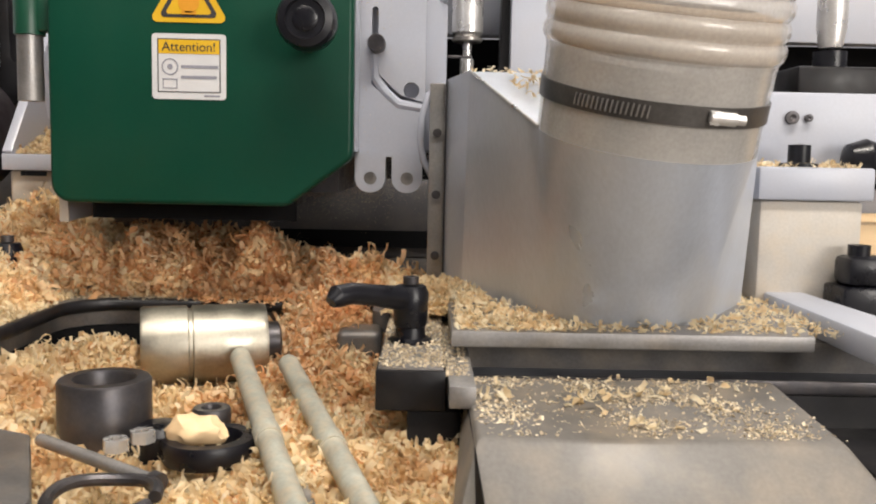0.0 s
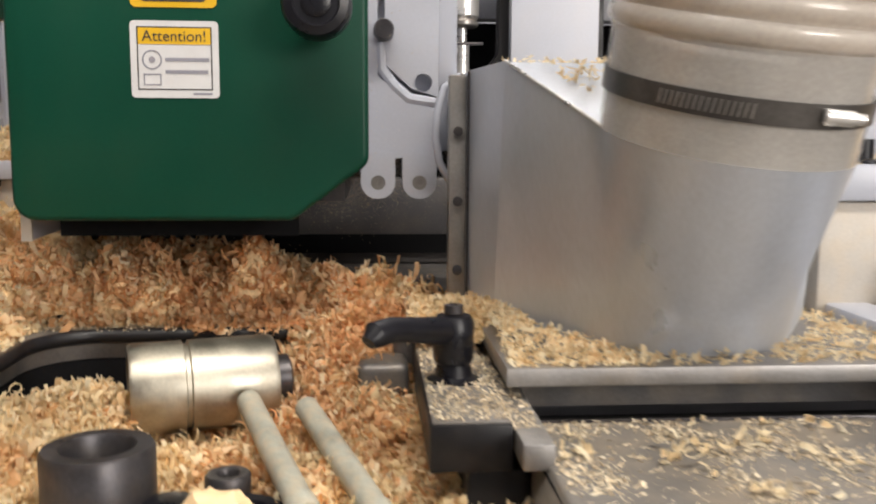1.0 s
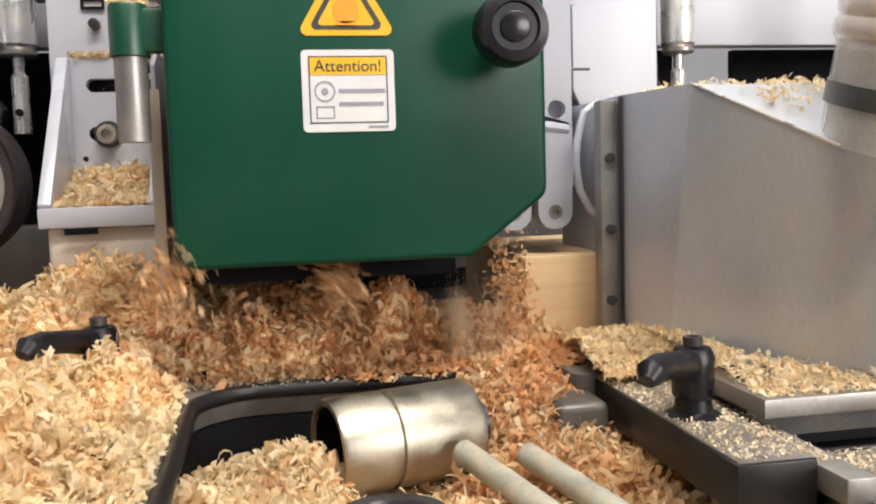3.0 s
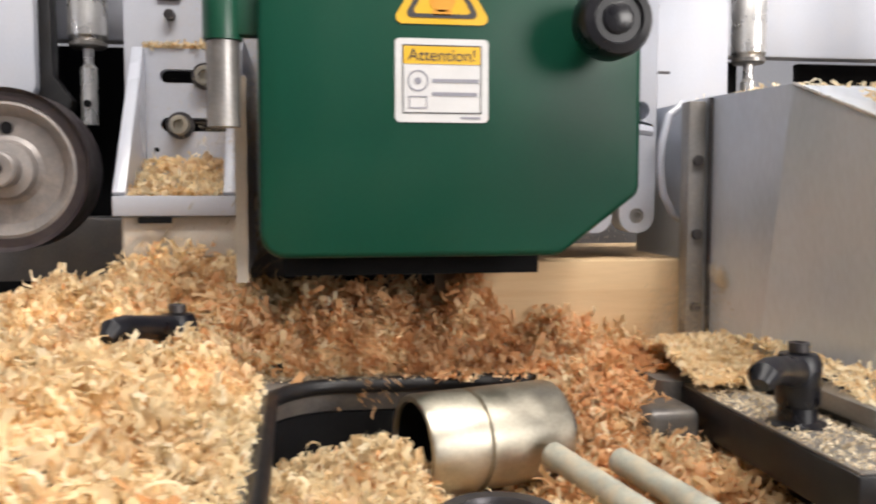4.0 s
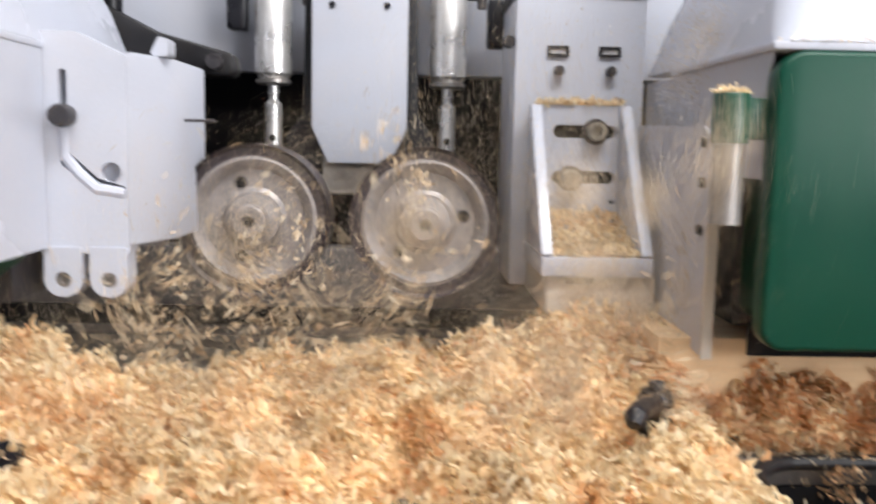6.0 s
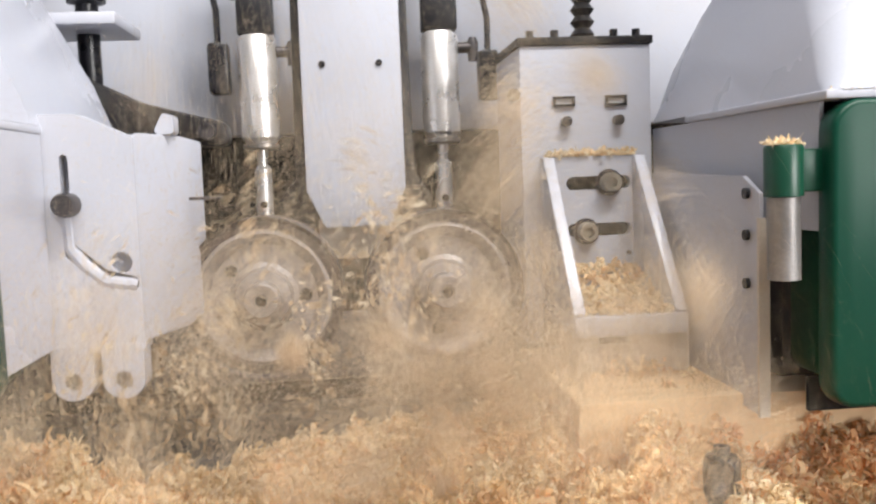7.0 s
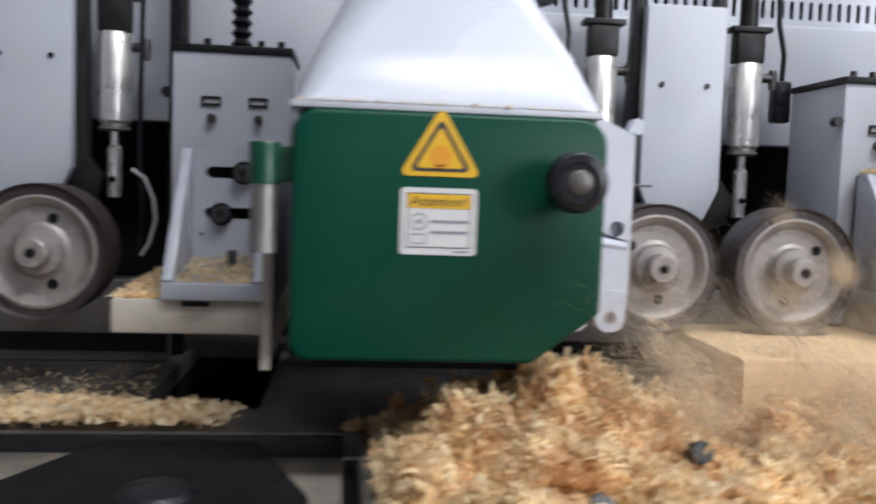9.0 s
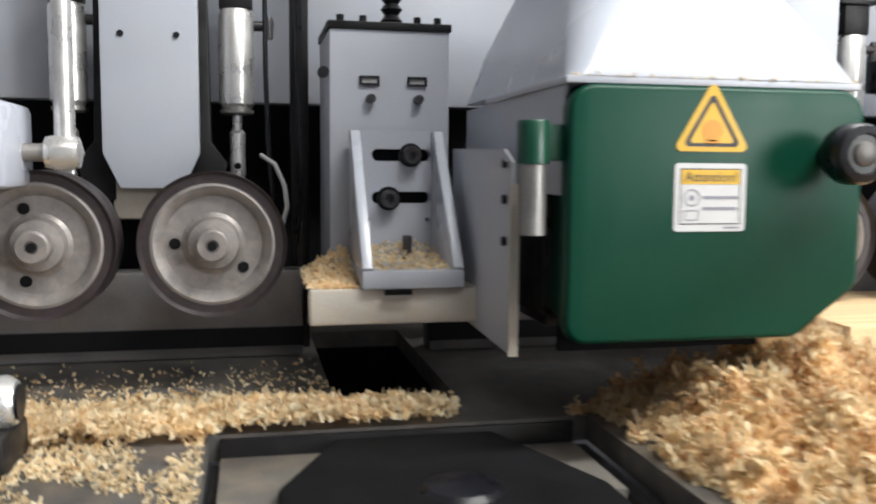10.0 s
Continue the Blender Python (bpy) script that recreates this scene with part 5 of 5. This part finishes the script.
big = scatter(125000, -0.71, 0.36, -0.41, 0.35, pile_height, on_bed)
red = np.array([rng.uniform() < redness(x, y) for x, y, z in big])
for sel, mat, nm, lab in ((~red, PALE, "pale_shavings", "pale cream curled pine shavings on the heap"), (red, RED, "reddish_shavings", "reddish curled pine shavings below the cutters")):
    v, f = curls(big[sel], (0.006, 0.026), (0.0014, 0.0064), (0.0, 0.36), bend=(1.5, 6.5), tilt=0.8, seg=4)
    stuff(nm, v, f, mat, lab, "wood shavings")
pk = scatter(34000, 0.01, 0.342, -0.40, 0.042, pocket_height, in_pocket)
redp = np.array([rng.uniform() < 0.05 + 0.5 * math.exp(-((x - 0.24) / 0.06) ** 2 - ((y + 0.02) / 0.12) ** 2) + 0.08 * ramp(y, -0.06, 0.0) * ramp(x, 0.12, 0.17) for x, y, z in pk])
for sel, mat, nm, lab in ((~redp, PALE, "pocket_shavings", "pale curled shavings in the black pocket"), (redp, RED, "reddish_pocket_shavings", "reddish curled shavings in the black pocket")):
    v, f = curls(pk[sel], (0.006, 0.023), (0.0014, 0.006), (0.0, 0.4), bend=(1.5, 6.5), tilt=0.85, seg=4)
    stuff(nm, v, f, mat, lab, "wood shavings")


# long loose curls lying on top of the heaps
for n, x0, x1, y0, y1, height, keep, mat, nm, lab in (
        (3400, -0.69, 0.0, -0.41, 0.2, pile_height, on_bed, PALE, "long_shavings", "long pale curls lying on the shavings heap"),
        (700, -0.02, 0.3, 0.03, 0.12, pile_height, on_bed, RED, "long_reddish_shavings", "long reddish curls below the dark green cover"),
        (650, 0.13, 0.31, -0.07, 0.04, pocket_height, in_pocket, RED, "long_reddish_shavings", "long reddish curls spilling over the pocket rim"),
        (420, 0.02, 0.33, -0.38, 0.03, pocket_height, in_pocket, PALE, "long_pocket_shavings", "long pale curls in the black pocket")):
    top = scatter(n, x0, x1, y0, y1, height, keep, lambda x, y: ramp(lump(x, y, 26, 3.3), -0.25, 0.3))
    top[:, 2] += 0.003
    v, f = curls(top, (0.018, 0.042), (0.0018, 0.006), (0.03, 0.22), bend=(3.0, 10.0), tilt=0.7, seg=10)
    stuff(nm, v, f, mat, lab, "wood shavings")


def sprinkle(name, n, x0, x1, y0, y1, surface, label, size=(0.004, 0.012), lift=(0.0, 0.3), dens=lambda x, y: 1.0, keep=lambda x, y: True, mat=PALE):
    pts = scatter(n, x0, x1, y0, y1, surface, keep, dens)
    v, f = curls(pts, size, (size[0] * 0.45, size[1] * 0.42), lift, bend=(0.6, 4.0), tilt=0.5)
    return stuff(name, v, f, mat, label, "wood shavings")


# thin layers on ledges, bed and covers
STRAW = shaving_material("straw_pale_shavings", [(0.0, (0.82, 0.62, 0.37)), (0.5, (0.89, 0.74, 0.5)), (1.0, (0.94, 0.85, 0.66))], 0.55)
DUST_FILM = shaving_material("fine_dust_crumbs", [(0.0, (0.5, 0.4, 0.28)), (0.5, (0.66, 0.55, 0.4)), (1.0, (0.84, 0.74, 0.56))], 0.2)
sprinkle("ledge_shavings", 900, -0.108, -0.028, 0.18, 0.283, lambda x, y: 0.097 + 0.03 * ramp(y, 0.2, 0.283), "pale shavings piled on bracket ledge", mat=PALE, size=(0.005, 0.017))
sprinkle("ledge_shavings", 400, -0.872, -0.800, 0.18, 0.283, lambda x, y: 0.097 + 0.014 * ramp(y, 0.2, 0.283), "thin pale shavings on flared bracket ledge", mat=STRAW)
sprinkle("bracket_top_shavings", 420, -0.108, -0.026, 0.284, 0.305, lambda x, y: 0.2305, "pale shavings lying on bracket top edge", mat=STRAW)
sprinkle("shoe_shavings", 900, -0.933, -0.887, 0.185, 0.31, lambda x, y: 0.080 + 0.024 * ramp(y, 0.2, 0.3) * ramp(x, -0.935, -0.895), "pale shavings on the flared shoe", mat=STRAW)
sprinkle("hood_top_shavings", 1500, 0.352, 0.56, -0.09, 0.15, lambda x, y: 0.170 + min(0.0, y + 0.024) * 0.42, "pale shavings lying on dust hood top", mat=STRAW, keep=lambda x, y: (x - 0.468) ** 2 + (y + 0.12) ** 2 > 0.08 ** 2 and x > 0.366 - 0.5 * min(0.03, y + 0.03), dens=lambda x, y: 0.35 + 0.65 * ramp(lump(x, y, 30, 6.0), -0.2, 0.3))
sprinkle("plate_shavings", 9000, 0.338, 0.62, -0.135, 0.1, lambda x, y: -0.018 + 0.012 * ramp(x, 0.42, 0.35) * ramp(y, -0.13, -0.03), "pale shavings round the dust hood foot", mat=STRAW, size=(0.003, 0.0125), keep=lambda x, y: (x - 0.4665) ** 2 + min(0, y - 0.012) ** 2 > 0.112 ** 2, dens=lambda x, y: 1.0 if x < 0.42 else 0.3)
sprinkle("bar_side_shavings", 2600, 0.285, 0.348, -0.03, 0.07, lambda x, y: BED_Z + 0.004 + 0.016 * ramp(y, -0.03, 0.03) * ramp(y, 0.08, 0.04), "pale shavings heaped beside the dust hood plate", mat=STRAW, size=(0.004, 0.015))
sprinkle("front_ledge_shavings", 5000, 0.347, 0.545, -0.276, -0.147, lambda x, y: -0.0478, "sawdust and shavings strewn over front ledge", size=(0.0012, 0.0055), lift=(0.0, 0.15), dens=lambda x, y: 0.1 + 0.9 * ramp(lump(x, y, 26, 5.0) + 0.25 * ramp(x, 0.42, 0.36), -0.02, 0.4), mat=DUST_FILM)
sprinkle("front_ledge_curls", 260, 0.347, 0.545, -0.27, -0.147, lambda x, y: -0.0475, "pale curls clumped on the front ledge", size=(0.006, 0.016), dens=lambda x, y: ramp(lump(x, y, 34, 2.0), 0.05, 0.4), mat=STRAW)
sprinkle("bar_shavings", 2400, 0.288, 0.345, -0.19, 0.0, lambda x, y: -0.0315 if x < 0.33 else -0.037, "sawdust on the clamp bar", size=(0.0012, 0.005), mat=DUST_FILM)
sprinkle("infeed_shavings", 300, 0.60, 0.69, 0.02, 0.06, lambda x, y: 0.0985, "pale shavings on the infeed bracket", mat=STRAW)
sprinkle("rim_shavings", 1900, 0.004, 0.29, 0.03, 0.075, lambda x, y: BED_Z + 0.001 + 0.01 * ramp(y, 0.035, 0.07), "reddish shavings hanging over the pocket rim", size=(0.005, 0.018), mat=RED, dens=lambda x, y: ramp(lump(x, y, 34, 1.7) + 0.5 * ramp(x, 0.1, 0.2) + 12 * (y - 0.05), -0.1, 0.4))
sprinkle("rim_sawdust", 3600, -0.005, 0.29, 0.034, 0.075, lambda x, y: BED_Z + 0.001, "fine sawdust along the pocket rim", size=(0.0012, 0.005), lift=(0.0, 0.15), mat=DUST_FILM, dens=lambda x, y: ramp(y, 0.03, 0.05))
sprinkle("rim_shavings", 5200, -0.075, 0.005, -0.38, 0.06, lambda x, y: BED_Z + 0.0015 + 0.004 * ramp(x, 0.0, -0.03), "pale shavings hanging over the pocket rim", size=(0.004, 0.013))
sprinkle("bed_shavings", 16000, -1.35, -0.78, 0.085, 0.24, lambda x, y: BED_Z + 0.001 + 0.008 * ramp(y, 0.2, 0.13) + 0.012 * max(0.0, lump(x, y, 30, 3.7)) * ramp(y, 0.2, 0.15), "thin layer of pale shavings on the bare bed",
         dens=lambda x, y: ramp(y, 0.24, 0.16) * ramp(x, -0.80, -0.87) * (0.55 + 0.45 * ramp(lump(x, y, 18, 9.0), -0.3, 0.2)), keep=lambda x, y: not in_opening(x, y), size=(0.005, 0.02), mat=STRAW)
sprinkle("bed_shavings", 15000, -1.40, -1.022, -0.40, 0.12, lambda x, y: BED_Z + 0.001, "pale shavings scattered over bed beside the opening", size=(0.004, 0.014), mat=STRAW,
         dens=lambda x, y: ramp(lump(x, y, 20, 2.5) + 2.2 * y, -0.25, 0.25))
sprinkle("bed_shavings", 1900, -1.40, -0.91, 0.18, 0.40, lambda x, y: BED_Z + 0.001, "few shavings on the dark bed below wheels", size=(0.003, 0.012), dens=lambda x, y: 0.7 * ramp(y, 0.4, 0.25))
sprinkle("cover_top_shavings", 400, MODULE + 0.008, MODULE + 0.25, 0.003, 0.012, lambda x, y: 0.2605, "sawdust along the green cover's top edge", size=(0.002, 0.005))
sprinkle("cover_top_shavings", 400, 0.008, 0.25, 0.003, 0.012, lambda x, y: 0.2605, "sawdust along the dark cover's top edge", size=(0.002, 0.005))
sprinkle("hinge_shavings", 80, -0.026, -0.006, 0.010, 0.030, lambda x, y: 0.2275, "pale shavings resting on the hinge barrel", mat=STRAW)
sprinkle("tie_block_shavings", 150, -1.13, -1.06, 0.435, 0.47, lambda x, y: 0.182, "pale shavings heaped between feed wheels")


# ---------------------------------------------------------------- shavings and dust thrown up by the cutter
def cloud(name, n, size, spread, label, mat, flat=3, puffs=0):
    """Loose pieces in a ball, or gathered in a number of uneven puffs."""
    p = np.clip(rng.normal(0, 0.42, (n, 3)), -1, 1)
    if puffs:
        mid = rng.uniform(-0.85, 0.85, (puffs, 3))
        wide = rng.uniform(0.1, 0.34, (puffs, 1))
        own = rng.choice(puffs, n, p=rng.dirichlet(np.full(puffs, 1.6)))
        p = np.where(rng.uniform(0, 1, (n, 1)) < 0.72, mid[own] + rng.normal(0, 0.6, (n, 3)) * wide[own], p)
    v, f = curls(p * np.array(spread), size, (size[0] * 0.4, size[1] * 0.45), (0, 0), bend=(0.4, 3.0), tilt=1.6, seg=flat)
    return stuff(name, v, f, mat, label, "flying shavings")


FLYERS = []
crng = random.Random(5)
for k in range(14):
    ob = cloud("flying_shavings", 170, (0.003, 0.013), (0.11, 0.06, 0.07), "loose pale shavings thrown through the air", AIRBORNE, 3, 4)
    go = 4.1 + 0.33 * (k % 7) + crng.uniform(-0.1, 0.1)
    FLYERS.append((ob, go, crng.uniform(-0.46, -0.2), crng.uniform(0.04, 0.17), crng.uniform(0.02, 0.13), crng.uniform(8.0, 8.5)))
for k in range(20):
    ob = cloud("flying_sawdust", 28000, (0.0007, 0.0018), (0.15, 0.10, 0.12), "cloud of fine pale sawdust in the air", DUSTY, 1, 9)
    go = 4.55 + 0.3 * k if k < 5 else 6.15 + 0.075 * (k - 5)
    FLYERS.append((ob, go, -0.43 + 0.27 * ((k * 7) % 20) / 20, crng.uniform(-0.08, 0.12), 0.19 * ((k * 9) % 20) / 20, crng.uniform(8.15, 8.5)) if k < 16 else (ob, go, -0.33 + 0.07 * (k - 16), 0.06, 0.01, 9.2))
for x, y, z, go, end, mat, what in ((0.05, -0.07, 0.13, 4.6, 5.25, AIRBORNE, "few pale shavings flying before the cover"), (0.13, -0.06, 0.1, 4.7, 5.3, AIRBORNE, "few pale shavings flying before the cover"),
                                    (-0.02, -0.08, 0.08, 4.75, 5.3, AIRBORNE, "few pale shavings flying before the cover"),
                                    *((x, 0.062, 0.004, 2.5 + 0.1 * k, 5.0 + 0.2 * k, RED, "reddish shavings spilling from below the cover") for k, x in enumerate((0.21, 0.13, 0.06)))):
    ob = cloud("flying_shavings", 18 if mat == AIRBORNE else 420, (0.003, 0.009), (0.09, 0.03, 0.08) if mat == AIRBORNE else (0.045, 0.02, 0.03), what, mat)
    FLYERS.append((ob, go, x, y, z, end))
for x, y, z, go in ((-0.06, -0.02, 0.06, 6.8), (0.0, -0.03, 0.12, 6.95), (-0.1, 0.0, 0.15, 7.05)):
    FLYERS.append((cloud("flying_sawdust", 12000, (0.0006, 0.0014), (0.12, 0.08, 0.1), "thin haze of sawdust before the cover", DUSTY, 1, 4), go, x, y, z, 8.0))
for x, y, z, go in ((-0.33, -0.02, 0.05, 6.5), (-0.25, 0.0, 0.08, 6.6), (-0.29, -0.04, 0.0, 6.7)):
    FLYERS.append((cloud("flying_sawdust", 24000, (0.0007, 0.0017), (0.09, 0.07, 0.08), "thick swirling puff of pale sawdust", DUSTY, 1, 6), go, x, y, z, 7.8))
FLYERS.append((cloud("flying_sawdust", 14000, (0.0007, 0.0018), (0.06, 0.03, 0.035), "brown puff of sawdust beside the board's end", DUSTY, 1, 4), 2.5, 0.27, 0.075, 0.01, 4.5))


# ---------------------------------------------------------------- movement
def motions():
    times = [k * 0.5 for k in range(21)]
    for ob, (x, turn, _, unit) in zip(wheel_objects, WHEELS):
        walk(ob, [(t, pose(x - unit.location.x, 0.24 - 0.412, 0.117 - 0.16, 0, turn + 110 * t, 0)) for t in times])
    walk(board, [(t, pose(0.565 - 0.1 * t, 0.095, BED_Z + 0.001)) for t in (0.0, 5.0, 10.0)])
    # each cloud leaves the cutter housing, swirls over the feed wheels and settles in the heap
    for k, (ob, go, x, y, z, end) in enumerate(FLYERS):
        rows = [(0.0, pose(0.13, 0.21, 0.18)), (go - 0.5, pose(0.125, 0.21, 0.18))]
        t, n = go, 0
        axis = 52 + 17 * (k % 5)
        rows.append((t, pose(-0.06, 0.2, 0.05, 22 * (k % 3), 0, axis)))
        while t + 0.12 < end:
            t, n = t + 0.12, n + 1
            a = n * 0.34 + k
            f = min(1.0, n / 4)
            rows.append((t, pose(-0.03 + f * (x + 0.03) + 0.05 * math.cos(a), y + 0.03 * math.sin(a * 1.7), 0.04 + f * (z - 0.04) + 0.03 * math.sin(a), 22 * (k % 3), -62 * n, axis)))
        rows.append((end + 0.9, pose(x + 0.03, min(y, 0.06), -0.08, 22 * (k % 3), -62 * n - 85, axis)))
        rows.append((end + 1.3, pose(x + 0.03, min(y, 0.02) - 0.04, -0.12, 22 * (k % 3), -62 * n - 90, axis)))
        rows.append((10.0, pose(x + 0.03, min(y, 0.02) - 0.04, -0.13, 22 * (k % 3), -62 * n - 90, axis)))
        walk(ob, rows)


motions()
